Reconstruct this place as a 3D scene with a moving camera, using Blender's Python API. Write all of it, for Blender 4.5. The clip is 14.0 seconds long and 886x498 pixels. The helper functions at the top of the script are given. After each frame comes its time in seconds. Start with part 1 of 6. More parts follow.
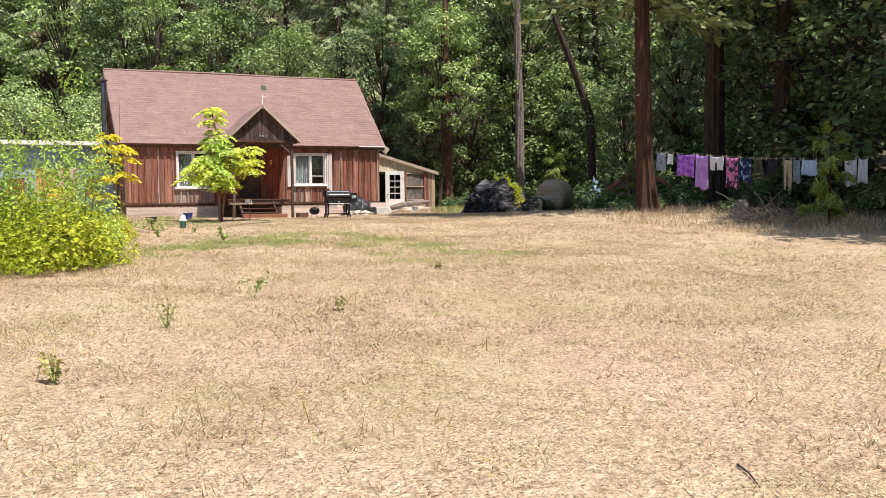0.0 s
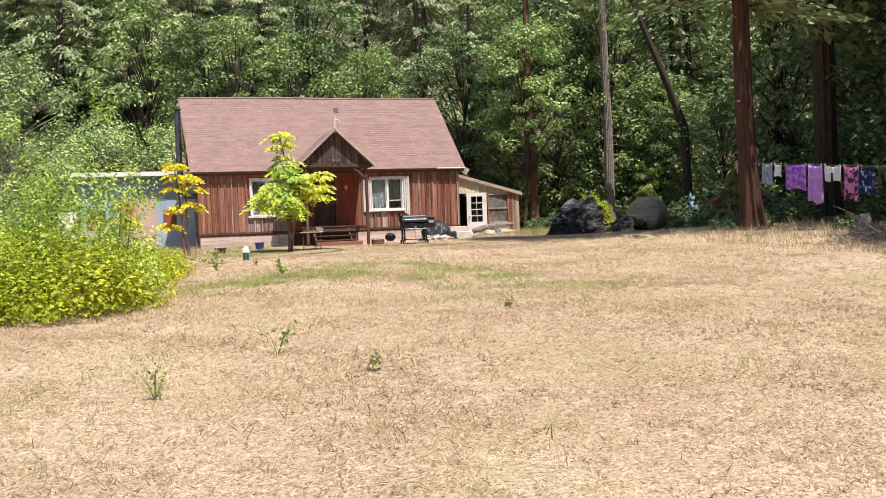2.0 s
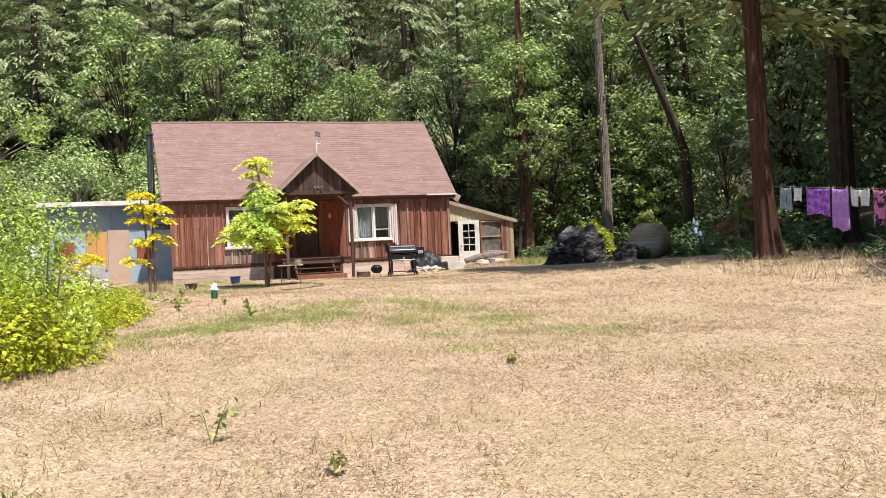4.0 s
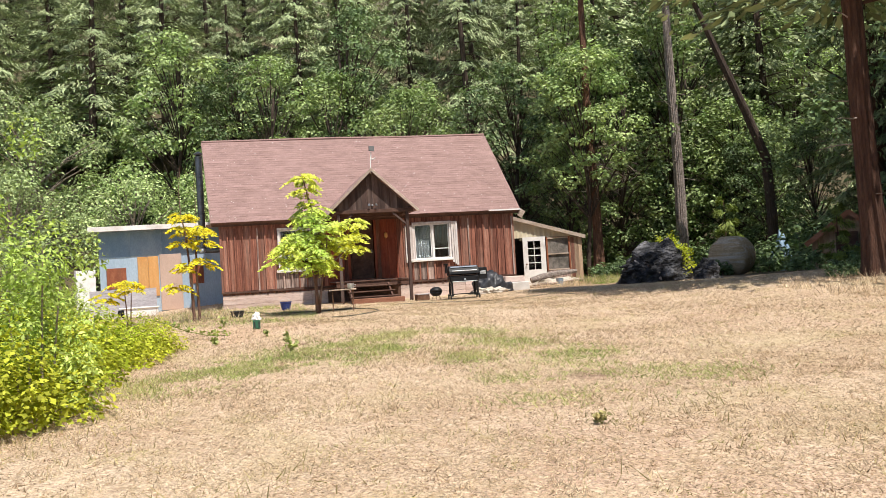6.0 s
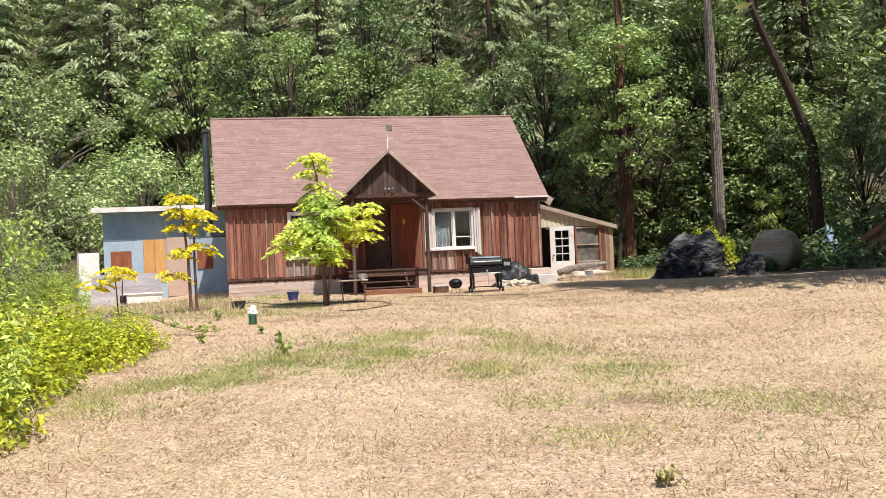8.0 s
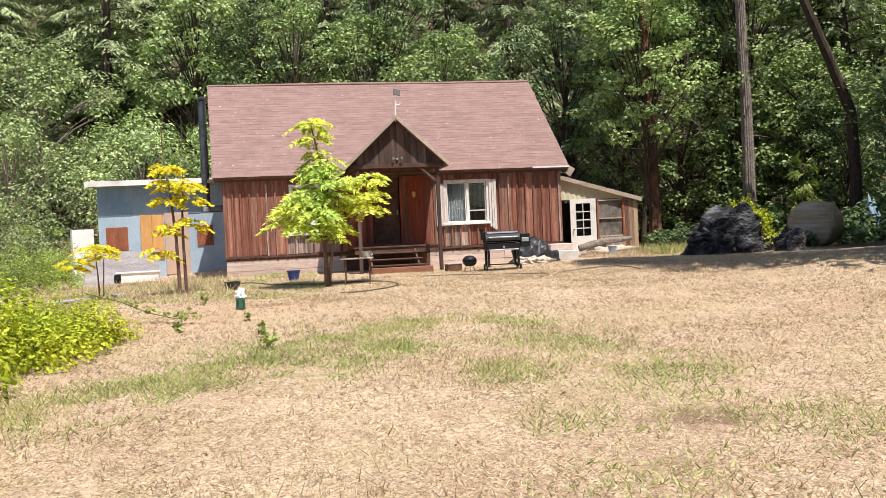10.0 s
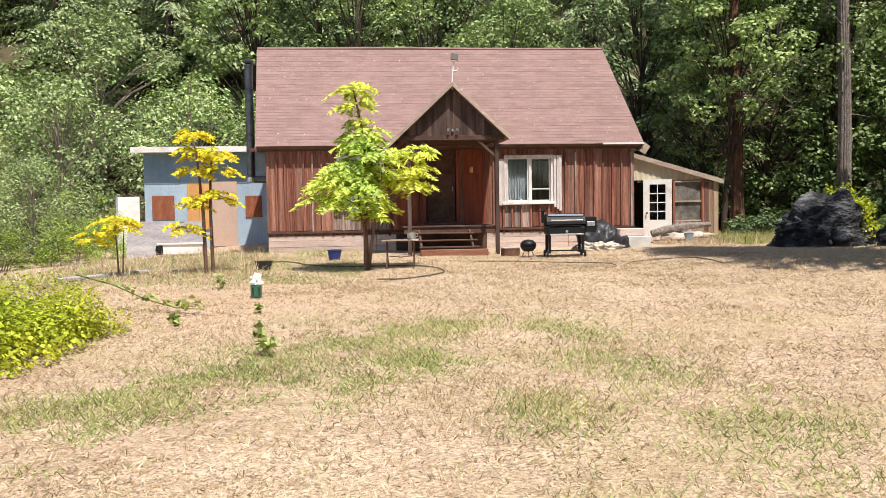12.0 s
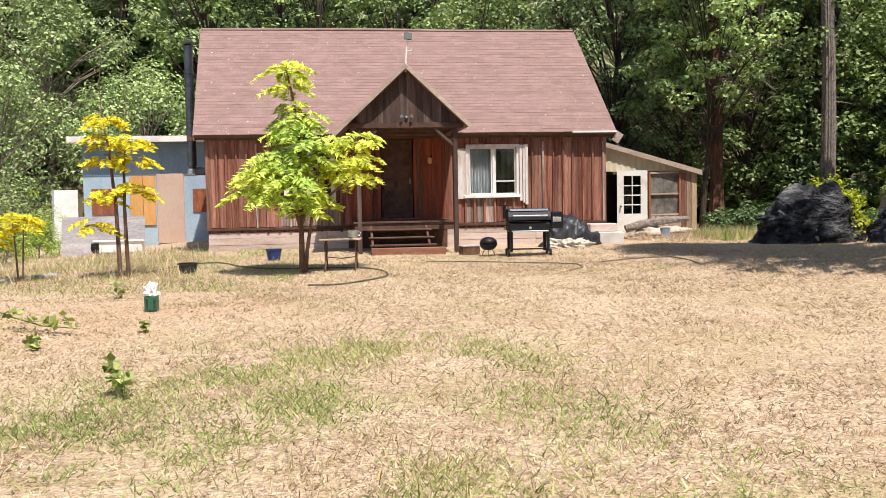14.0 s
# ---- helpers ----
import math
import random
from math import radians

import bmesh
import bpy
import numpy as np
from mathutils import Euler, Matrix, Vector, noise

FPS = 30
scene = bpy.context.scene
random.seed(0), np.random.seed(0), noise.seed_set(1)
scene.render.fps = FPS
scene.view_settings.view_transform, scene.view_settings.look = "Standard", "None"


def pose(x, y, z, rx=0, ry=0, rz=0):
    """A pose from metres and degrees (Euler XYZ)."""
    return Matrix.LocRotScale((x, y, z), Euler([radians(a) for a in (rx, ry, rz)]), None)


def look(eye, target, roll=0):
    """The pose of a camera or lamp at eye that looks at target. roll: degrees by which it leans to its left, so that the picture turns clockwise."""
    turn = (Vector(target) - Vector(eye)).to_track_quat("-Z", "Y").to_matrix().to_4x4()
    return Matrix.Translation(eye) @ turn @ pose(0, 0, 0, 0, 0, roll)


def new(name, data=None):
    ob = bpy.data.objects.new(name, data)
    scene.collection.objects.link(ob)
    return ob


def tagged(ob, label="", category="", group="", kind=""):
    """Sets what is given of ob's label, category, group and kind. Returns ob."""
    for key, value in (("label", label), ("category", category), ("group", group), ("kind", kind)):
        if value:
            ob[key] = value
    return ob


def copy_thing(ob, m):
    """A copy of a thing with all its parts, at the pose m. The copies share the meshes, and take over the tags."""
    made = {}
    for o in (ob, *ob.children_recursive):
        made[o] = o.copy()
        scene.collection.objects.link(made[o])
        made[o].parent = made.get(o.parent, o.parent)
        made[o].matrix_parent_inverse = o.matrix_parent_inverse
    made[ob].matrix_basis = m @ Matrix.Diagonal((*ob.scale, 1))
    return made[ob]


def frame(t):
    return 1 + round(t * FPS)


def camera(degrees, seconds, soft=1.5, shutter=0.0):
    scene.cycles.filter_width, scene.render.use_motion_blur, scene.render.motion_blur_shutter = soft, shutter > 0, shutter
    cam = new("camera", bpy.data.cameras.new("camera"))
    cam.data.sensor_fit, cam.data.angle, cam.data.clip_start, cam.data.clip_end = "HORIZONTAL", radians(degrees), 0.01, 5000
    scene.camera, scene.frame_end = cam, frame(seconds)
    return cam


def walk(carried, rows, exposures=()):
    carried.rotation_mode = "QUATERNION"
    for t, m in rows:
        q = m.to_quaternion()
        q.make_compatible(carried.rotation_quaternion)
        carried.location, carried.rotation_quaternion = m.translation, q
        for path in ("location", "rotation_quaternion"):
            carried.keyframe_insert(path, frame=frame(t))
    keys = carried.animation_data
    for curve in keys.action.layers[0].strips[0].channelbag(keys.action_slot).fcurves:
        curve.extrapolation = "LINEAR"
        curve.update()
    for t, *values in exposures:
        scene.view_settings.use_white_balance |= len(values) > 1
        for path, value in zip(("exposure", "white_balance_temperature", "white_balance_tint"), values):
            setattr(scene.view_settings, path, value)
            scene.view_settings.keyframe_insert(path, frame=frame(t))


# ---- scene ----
# seconds, x, y, z, yaw, pitch, roll
PATH = [
    (0, -1.691, -35.673, 0.738, -22.81, -3.47, 0.51),
    (0.5, -1.383, -35.292, 0.781, -22.11, -3.68, 0.12),
    (1, -1.087, -34.896, 0.803, -21.35, -2.64, -0.28),
    (1.5, -0.844, -34.368, 0.808, -18.43, -2.17, 0.86),
    (2, -0.628, -33.943, 0.821, -16.77, -1.99, 2.03),
    (2.5, -0.446, -33.493, 0.849, -16.35, -1.99, 1.48),
    (2.7, -0.377, -33.293, 0.866, -16.41, -2.08, 1.15),
    (4.8, 0.249, -31.082, 1.003, -17.46, 0.97, 3.48),
    (5, 0.309, -30.867, 1.015, -15.50, 1.09, 3.05),
    (5.5, 0.485, -30.291, 1.035, -13.17, 0.94, 3.27),
    (6, 0.624, -29.945, 1.059, -13.16, 1.03, 3.47),
    (6.5, 0.810, -29.451, 1.082, -12.62, 0.81, 3.41),
    (7, 0.935, -29.026, 1.112, -12.47, 0.78, 3.64),
    (7.5, 1.058, -28.586, 1.125, -12.34, 0.77, 2.56),
    (8, 1.167, -27.987, 1.134, -11.60, 0.25, 2.40),
    (8.2, 1.205, -27.776, 1.142, -11.70, -0.49, 2.42),
    (10.3, 1.698, -25.800, 1.143, -9.99, -1.65, 2.79),
    (10.5, 1.771, -25.569, 1.153, -9.26, -1.89, 2.67),
    (11, 1.965, -25.116, 1.186, -8.01, -2.55, 2.17),
    (11.5, 2.173, -24.617, 1.234, -6.97, -2.85, 1.61),
    (12, 2.292, -24.119, 1.262, -6.01, -2.98, 0.91),
    (12.5, 2.435, -23.701, 1.281, -5.97, -3.00, 1.04),
    (13, 2.638, -23.188, 1.292, -5.89, -3.15, 1.07),
    (13.5, 2.848, -22.786, 1.303, -5.76, -3.30, 1.08),
    (14, 3.130, -22.323, 1.303, -7.23, -3.56, 1.03),
]
cam = camera(54.21, 14.0, soft=0.8)
walk(cam, [(t, pose(x, y, z, 90 + p, r, w)) for t, x, y, z, w, p, r in PATH])

# ---- daylight ----
world = bpy.data.worlds.new("sky")
scene.world = world
world.use_nodes = True
sky = world.node_tree.nodes.new("ShaderNodeTexSky")
sky.sky_type, sky.sun_disc = "NISHITA", False
sky.sun_elevation, sky.sun_rotation = radians(66), radians(158)
world.node_tree.links.new(sky.outputs[0], world.node_tree.nodes["Background"].inputs[0])
world.node_tree.nodes["Background"].inputs[1].default_value = 0.105
sun = new("sun", bpy.data.lights.new("sun", "SUN"))
sun.data.energy, sun.data.angle, sun.data.color = 5.0, radians(0.55), (1, 0.95, 0.87)
sun.matrix_world = look((15, -40, 90), (0, 0, 0))
scene.view_settings.exposure = 0.5

# ---- materials ----
def mat(name, a, b, rough=0.85, scale=6.0, fine=60.0, bump=0.3, stretch=(1, 1, 1), metal=0.0, vary=0.0, stain=None, amount=0.5, lo=0.35, hi=0.65, depth=0.01, grain=0.28, spec=0.3):
    """Two colours mixed at two scales, with stains, relief and a shade per piece."""
    m = bpy.data.materials.new(name)
    m.use_nodes = True
    nt = m.node_tree
    n, l = nt.nodes, nt.links
    bs = n["Principled BSDF"]
    tc = n.new("ShaderNodeTexCoord")
    info = n.new("ShaderNodeObjectInfo")
    off = n.new("ShaderNodeVectorMath")
    off.operation = "MULTIPLY_ADD"
    l.new(tc.outputs["Object"], off.inputs[0])
    off.inputs[1].default_value = stretch
    shift = n.new("ShaderNodeMath")
    shift.operation = "MULTIPLY"
    shift.inputs[1].default_value = 37.0
    l.new(info.outputs["Random"], shift.inputs[0])
    l.new(shift.outputs[0], off.inputs[2])
    big = n.new("ShaderNodeTexNoise")
    big.inputs["Scale"].default_value, big.inputs["Detail"].default_value = scale, 6
    big.inputs["Roughness"].default_value = 0.65
    small = n.new("ShaderNodeTexNoise")
    small.inputs["Scale"].default_value, small.inputs["Detail"].default_value = fine, 4
    for t in (big, small):
        l.new(off.outputs[0], t.inputs["Vector"])
    ramp = n.new("ShaderNodeMapRange")
    ramp.inputs[1].default_value, ramp.inputs[2].default_value = lo, hi
    l.new(big.outputs[0], ramp.inputs[0])
    mix = n.new("ShaderNodeMix")
    mix.data_type = "RGBA"
    mix.inputs[6].default_value, mix.inputs[7].default_value = (*a, 1), (*b, 1)
    l.new(ramp.outputs[0], mix.inputs[0])
    col = mix.outputs[2]
    if stain:
        st = n.new("ShaderNodeTexNoise")
        st.inputs["Scale"].default_value, st.inputs["Detail"].default_value = scale * 0.35, 7
        l.new(off.outputs[0], st.inputs["Vector"])
        sr = n.new("ShaderNodeMapRange")
        sr.inputs[1].default_value, sr.inputs[2].default_value = 0.5, 0.68
        sr.inputs[4].default_value = amount
        l.new(st.outputs[0], sr.inputs[0])
        mx = n.new("ShaderNodeMix")
        mx.data_type = "RGBA"
        mx.inputs[7].default_value = (*stain, 1)
        l.new(sr.outputs[0], mx.inputs[0])
        l.new(col, mx.inputs[6])
        col = mx.outputs[2]
    # grain and a shade for each piece
    val = n.new("ShaderNodeMapRange")
    val.inputs[3].default_value, val.inputs[4].default_value = 1 - grain, 1 + grain
    val.inputs[1].default_value, val.inputs[2].default_value = 0.25, 0.75
    l.new(small.outputs[0], val.inputs[0])
    hs = n.new("ShaderNodeHueSaturation")
    l.new(col, hs.inputs["Color"])
    if vary:
        pv = n.new("ShaderNodeMapRange")
        pv.inputs[3].default_value, pv.inputs[4].default_value = 1 - vary, 1 + vary
        l.new(info.outputs["Random"], pv.inputs[0])
        mul = n.new("ShaderNodeMath")
        mul.operation = "MULTIPLY"
        l.new(pv.outputs[0], mul.inputs[0])
        l.new(val.outputs[0], mul.inputs[1])
        l.new(mul.outputs[0], hs.inputs["Value"])
    else:
        l.new(val.outputs[0], hs.inputs["Value"])
    l.new(hs.outputs[0], bs.inputs["Base Color"])
    bs.inputs["Roughness"].default_value, bs.inputs["Metallic"].default_value = rough, metal
    bs.inputs["Specular IOR Level"].default_value = spec
    bp = n.new("ShaderNodeBump")
    bp.inputs["Strength"].default_value, bp.inputs["Distance"].default_value = bump, depth
    l.new(small.outputs[0], bp.inputs["Height"])
    l.new(bp.outputs[0], bs.inputs["Normal"])
    return m


def leaf_mat(name, a, b, rough=0.55, clear=0.35, tint=(0.9, 1.0, 0.3), vary=0.25, shades=(0.45, 1.5)):
    """A leaf: two greens over the crown, a shade per leaf, light through the blade."""
    m = bpy.data.materials.new(name)
    m.use_nodes = True
    nt = m.node_tree
    n, l = nt.nodes, nt.links
    bs, out = n["Principled BSDF"], n["Material Output"]
    tc, geo, info = n.new("ShaderNodeTexCoord"), n.new("ShaderNodeNewGeometry"), n.new("ShaderNodeObjectInfo")
    ns = n.new("ShaderNodeTexNoise")
    ns.inputs["Scale"].default_value, ns.inputs["Detail"].default_value = 0.6, 3
    l.new(tc.outputs["Object"], ns.inputs["Vector"])
    mr = n.new("ShaderNodeMapRange")
    mr.inputs[1].default_value, mr.inputs[2].default_value = 0.35, 0.65
    l.new(ns.outputs[0], mr.inputs[0])
    mix = n.new("ShaderNodeMix")
    mix.data_type = "RGBA"
    mix.inputs[6].default_value, mix.inputs[7].default_value = (*a, 1), (*b, 1)
    l.new(mr.outputs[0], mix.inputs[0])
    hs = n.new("ShaderNodeHueSaturation")
    l.new(mix.outputs[2], hs.inputs["Color"])
    v = n.new("ShaderNodeMapRange")
    v.inputs[3].default_value, v.inputs[4].default_value = shades
    l.new(geo.outputs["Random Per Island"], v.inputs[0])
    p = n.new("ShaderNodeMapRange")
    p.inputs[3].default_value, p.inputs[4].default_value = 1 - vary, 1 + vary
    l.new(info.outputs["Random"], p.inputs[0])
    mu = n.new("ShaderNodeMath")
    mu.operation = "MULTIPLY"
    l.new(v.outputs[0], mu.inputs[0])
    l.new(p.outputs[0], mu.inputs[1])
    l.new(mu.outputs[0], hs.inputs["Value"])
    l.new(hs.outputs[0], bs.inputs["Base Color"])
    bs.inputs["Roughness"].default_value = rough
    bs.inputs["Specular IOR Level"].default_value = 0.15
    tr = n.new("ShaderNodeBsdfTranslucent")
    tm = n.new("ShaderNodeMix")
    tm.data_type, tm.blend_type = "RGBA", "MULTIPLY"
    tm.inputs[0].default_value = 0.6
    tm.inputs[7].default_value = (*tint, 1)
    l.new(hs.outputs[0], tm.inputs[6])
    l.new(tm.outputs[2], tr.inputs[0])
    ms = n.new("ShaderNodeMixShader")
    ms.inputs[0].default_value = clear
    l.new(bs.outputs[0], ms.inputs[1])
    l.new(tr.outputs[0], ms.inputs[2])
    l.new(ms.outputs[0], out.inputs[0])
    return m


def glass_mat(name, tint=(0.9, 0.95, 0.95)):
    m = bpy.data.materials.new(name)
    m.use_nodes = True
    b = m.node_tree.nodes["Principled BSDF"]
    b.inputs["Base Color"].default_value = (*tint, 1)
    b.inputs["Transmission Weight"].default_value, b.inputs["Roughness"].default_value, b.inputs["IOR"].default_value = 1, 0.03, 1.45
    return m


M = dict(
    board=mat("weathered red-brown board", (0.12, 0.042, 0.028), (0.31, 0.125, 0.082), 0.8, 3, 26, 0.7, (5, 5, 0.22), vary=0.22, stain=(0.4, 0.26, 0.2), amount=0.4, lo=0.4, hi=0.6, grain=0.42),
    board_grey=mat("greyed board", (0.22, 0.14, 0.115), (0.47, 0.36, 0.31), 0.85, 3, 26, 0.7, (5, 5, 0.22), vary=0.35, stain=(0.08, 0.05, 0.042), amount=0.7, lo=0.4, hi=0.6, grain=0.42),
    porch_board=mat("sheltered red board", (0.2, 0.04, 0.021), (0.29, 0.078, 0.042), 0.7, 3, 26, 0.4, (3, 3, 0.35), vary=0.2),
    skirt=mat("bleached skirting plank", (0.5, 0.38, 0.33), (0.62, 0.5, 0.45), 0.9, 2.5, 30, 0.4, (0.4, 3, 3), vary=0.15, stain=(0.3, 0.2, 0.16), grain=0.2),
    dark_wood=mat("dark old timber", (0.07, 0.035, 0.025), (0.13, 0.07, 0.05), 0.8, 4, 40, 0.5, (1, 1, 1), vary=0.2),
    tread=mat("brown stained step timber", (0.2, 0.08, 0.045), (0.3, 0.14, 0.09), 0.8, 4, 40, 0.5, (0.4, 2, 2), vary=0.2),
    shingle=mat("red-brown asphalt shingle", (0.215, 0.135, 0.12), (0.29, 0.185, 0.166), 0.95, 2.2, 70, 0.8, (1, 1, 1), vary=0.035, stain=(0.19, 0.118, 0.1), amount=0.5, grain=0.34),
    fascia=mat("weathered fascia", (0.34, 0.26, 0.2), (0.45, 0.36, 0.3), 0.9, 3, 30, 0.4, (0.5, 2, 2), vary=0.15),
    white=mat("chalky white paint", (0.72, 0.69, 0.66), (0.8, 0.78, 0.75), 0.7, 4, 40, 0.3, (1, 1, 1), vary=0.05, stain=(0.45, 0.36, 0.32), amount=0.5, grain=0.07),
    white_worn=mat("peeling white paint", (0.6, 0.52, 0.48), (0.74, 0.7, 0.68), 0.85, 5, 35, 0.5, (2, 2, 0.4), vary=0.1, stain=(0.25, 0.15, 0.12), amount=0.8, grain=0.15),
    blue=mat("faded blue paint", (0.16, 0.24, 0.33), (0.22, 0.31, 0.4), 0.8, 2, 30, 0.3, (1, 1, 0.5), vary=0.08, stain=(0.33, 0.38, 0.42), amount=0.6, grain=0.14),
    blue_light=mat("sun-bleached pale blue paint", (0.36, 0.46, 0.56), (0.44, 0.53, 0.62), 0.8, 2, 30, 0.3, (1, 1, 0.5), vary=0.08, stain=(0.28, 0.36, 0.46), amount=0.6, grain=0.12),
    ply_orange=mat("new orange plywood", (0.55, 0.27, 0.09), (0.63, 0.34, 0.13), 0.75, 2.5, 30, 0.3, (3, 3, 0.4), vary=0.1, stain=(0.4, 0.2, 0.08), grain=0.14),
    ply_red=mat("rusty brown plywood", (0.24, 0.07, 0.035), (0.33, 0.12, 0.06), 0.8, 5, 40, 0.3, (2, 2, 0.5), stain=(0.15, 0.05, 0.03)),
    ply_pink=mat("pinkish primed board", (0.5, 0.35, 0.28), (0.56, 0.4, 0.32), 0.8, 1.5, 30, 0.2, (1, 1, 0.6), stain=(0.45, 0.3, 0.24), grain=0.08),
    ply_grey=mat("grey weathered plywood", (0.3, 0.27, 0.28), (0.4, 0.37, 0.38), 0.9, 3, 30, 0.4, (0.4, 2, 2), stain=(0.55, 0.52, 0.5), amount=0.6),
    cream=mat("cream corrugated sheet", (0.55, 0.47, 0.33), (0.63, 0.56, 0.42), 0.6, 2, 40, 0.2, stain=(0.42, 0.33, 0.22), grain=0.1),
    steel=mat("black stove pipe", (0.06, 0.066, 0.075), (0.13, 0.135, 0.15), 0.28, 3, 50, 0.1, metal=0.8),
    galv=mat("galvanised metal", (0.5, 0.52, 0.54), (0.62, 0.63, 0.64), 0.35, 4, 60, 0.1, metal=0.9),
    black=mat("black enamel", (0.008, 0.008, 0.009), (0.015, 0.015, 0.016), 0.5, 5, 80, 0.05, spec=0.22),
    rubber=mat("black rubber", (0.02, 0.02, 0.02), (0.04, 0.04, 0.04), 0.8, 5, 80, 0.2),
    hose=mat("dusty dark green hose", (0.06, 0.06, 0.04), (0.12, 0.1, 0.07), 0.6, 9, 80, 0.1),
    plastic_blue=mat("dark blue plastic", (0.02, 0.035, 0.16), (0.03, 0.05, 0.2), 0.45, 5, 60, 0.05),
    plastic_black=mat("black plastic", (0.02, 0.02, 0.022), (0.05, 0.05, 0.05), 0.5, 5, 60, 0.05),
    can_green=mat("green tin", (0.02, 0.1, 0.05), (0.03, 0.14, 0.08), 0.4, 8, 60, 0.1, spec=0.5),
    bag=mat("white crumpled plastic", (0.7, 0.68, 0.66), (0.8, 0.78, 0.76), 0.45, 14, 50, 0.6, stain=(0.5, 0.42, 0.36), grain=0.08),
    tarp=mat("black tarpaulin", (0.02, 0.02, 0.023), (0.05, 0.05, 0.055), 0.4, 5, 30, 0.6),
    tarp_pale=mat("pale dusty sheeting", (0.42, 0.36, 0.29), (0.56, 0.5, 0.43), 0.75, 5, 30, 0.6, grain=0.1),
    tarp_blue=mat("pale blue tarpaulin", (0.16, 0.25, 0.36), (0.28, 0.38, 0.48), 0.5, 5, 30, 0.5, grain=0.1),
    concrete=mat("pale concrete", (0.5, 0.47, 0.44), (0.6, 0.57, 0.54), 0.9, 4, 60, 0.4, stain=(0.36, 0.3, 0.25), grain=0.12),
    bark=mat("furrowed red-brown bark", (0.06, 0.028, 0.018), (0.135, 0.066, 0.044), 0.95, 5, 22, 1.0, (3.5, 3.5, 0.35), depth=0.05, stain=(0.07, 0.04, 0.03)),
    gable=mat("dark greyed gable board", (0.035, 0.02, 0.016), (0.09, 0.055, 0.045), 0.85, 3, 26, 0.6, (4, 4, 0.3), vary=0.35, stain=(0.2, 0.15, 0.13)),
    bark_orange=mat("scaly orange-brown bark", (0.09, 0.042, 0.026), (0.22, 0.115, 0.072), 0.95, 6, 22, 1.0, (2.5, 2.5, 0.6), depth=0.04, stain=(0.09, 0.05, 0.035)),
    bark_grey=mat("scaly grey pine bark", (0.15, 0.12, 0.105), (0.36, 0.3, 0.265), 0.95, 7, 20, 1.0, (2.0, 2.0, 1.1), depth=0.04, stain=(0.09, 0.06, 0.05)),
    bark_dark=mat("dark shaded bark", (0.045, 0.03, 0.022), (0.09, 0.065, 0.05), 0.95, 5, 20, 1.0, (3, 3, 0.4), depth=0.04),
    sumac_bark=mat("smooth red-brown young bark", (0.1, 0.05, 0.035), (0.19, 0.11, 0.08), 0.85, 6, 30, 0.6, (2, 2, 0.6), stain=(0.3, 0.22, 0.17)),
    tan_board=mat("pale weathered tan board", (0.3, 0.2, 0.13), (0.46, 0.33, 0.23), 0.9, 3, 26, 0.6, (4, 4, 0.3), vary=0.2, stain=(0.16, 0.1, 0.07)),
    twig=mat("bare grey twig", (0.2, 0.15, 0.12), (0.32, 0.26, 0.22), 0.9, 8, 50, 0.3),
    char=mat("charred weathered wood", (0.004, 0.004, 0.005), (0.03, 0.03, 0.036), 0.7, 4.0, 9, 1.0, (1, 1, 1.6), depth=0.12, stain=(0.3, 0.29, 0.3), amount=0.5, lo=0.42, hi=0.62, grain=0.6),
    bale=mat("weathered straw bale", (0.36, 0.27, 0.17), (0.5, 0.4, 0.28), 0.95, 3, 34, 1.0, (0.5, 6, 6), depth=0.03, stain=(0.56, 0.54, 0.52), amount=0.8, grain=0.45),
    rust=mat("rusty iron", (0.1, 0.05, 0.03), (0.2, 0.11, 0.07), 0.7, 9, 60, 0.3, metal=0.3),
    # Near-black colour stands for the lack of light indoors.
    dark=mat("interior with shade in its colour", (0.035, 0.03, 0.028), (0.05, 0.045, 0.04), 0.9, 3, 20, 0.1),
    curtain=mat("grey net curtain", (0.14, 0.15, 0.16), (0.22, 0.23, 0.25), 0.9, 6, 60, 0.3, (4, 1, 0.3)),
    dirt=mat("dry reddish earth", (0.42, 0.24, 0.13), (0.52, 0.33, 0.19), 0.95, 3, 40, 0.5),
    glass=glass_mat("window glass"),
    straw=leaf_mat("dry straw", (0.57, 0.43, 0.28), (0.73, 0.59, 0.41), 0.7, 0.2, (1, 0.9, 0.65), 0.05, (0.42, 1.25)),
    grass=leaf_mat("short green grass", (0.27, 0.34, 0.1), (0.45, 0.45, 0.19), 0.6, 0.3, (0.9, 1, 0.4), 0.05),
    tuft=leaf_mat("olive dry tuft", (0.33, 0.29, 0.12), (0.46, 0.39, 0.18), 0.7, 0.2, (1, 1, 0.5), 0.05),
    litter=leaf_mat("dark litter and straw-shadow tone", (0.2, 0.13, 0.075), (0.36, 0.24, 0.15), 0.8, 0.1, (1, 0.9, 0.6), 0.05),
    weed=leaf_mat("weed leaf", (0.22, 0.29, 0.07), (0.34, 0.38, 0.12), 0.6, 0.35),
    bramble=leaf_mat("yellow-green bramble leaf", (0.32, 0.4, 0.035), (0.52, 0.53, 0.06), 0.5, 0.4, (1, 1, 0.25), 0.1),
    lime=leaf_mat("yellow-green sumac leaf", (0.46, 0.6, 0.14), (0.76, 0.74, 0.1), 0.45, 0.45, (1, 0.95, 0.2), 0.1),
    gold=leaf_mat("golden yellow sumac leaf", (0.66, 0.58, 0.035), (0.82, 0.7, 0.04), 0.5, 0.4, (1, 0.95, 0.2), 0.1),
    # Two leaf greens: shade is mixed into the first, sunlight into the second.
    oak=leaf_mat("dark leaf with shade in its green", (0.115, 0.175, 0.078), (0.21, 0.275, 0.13), 0.45, 0.22),
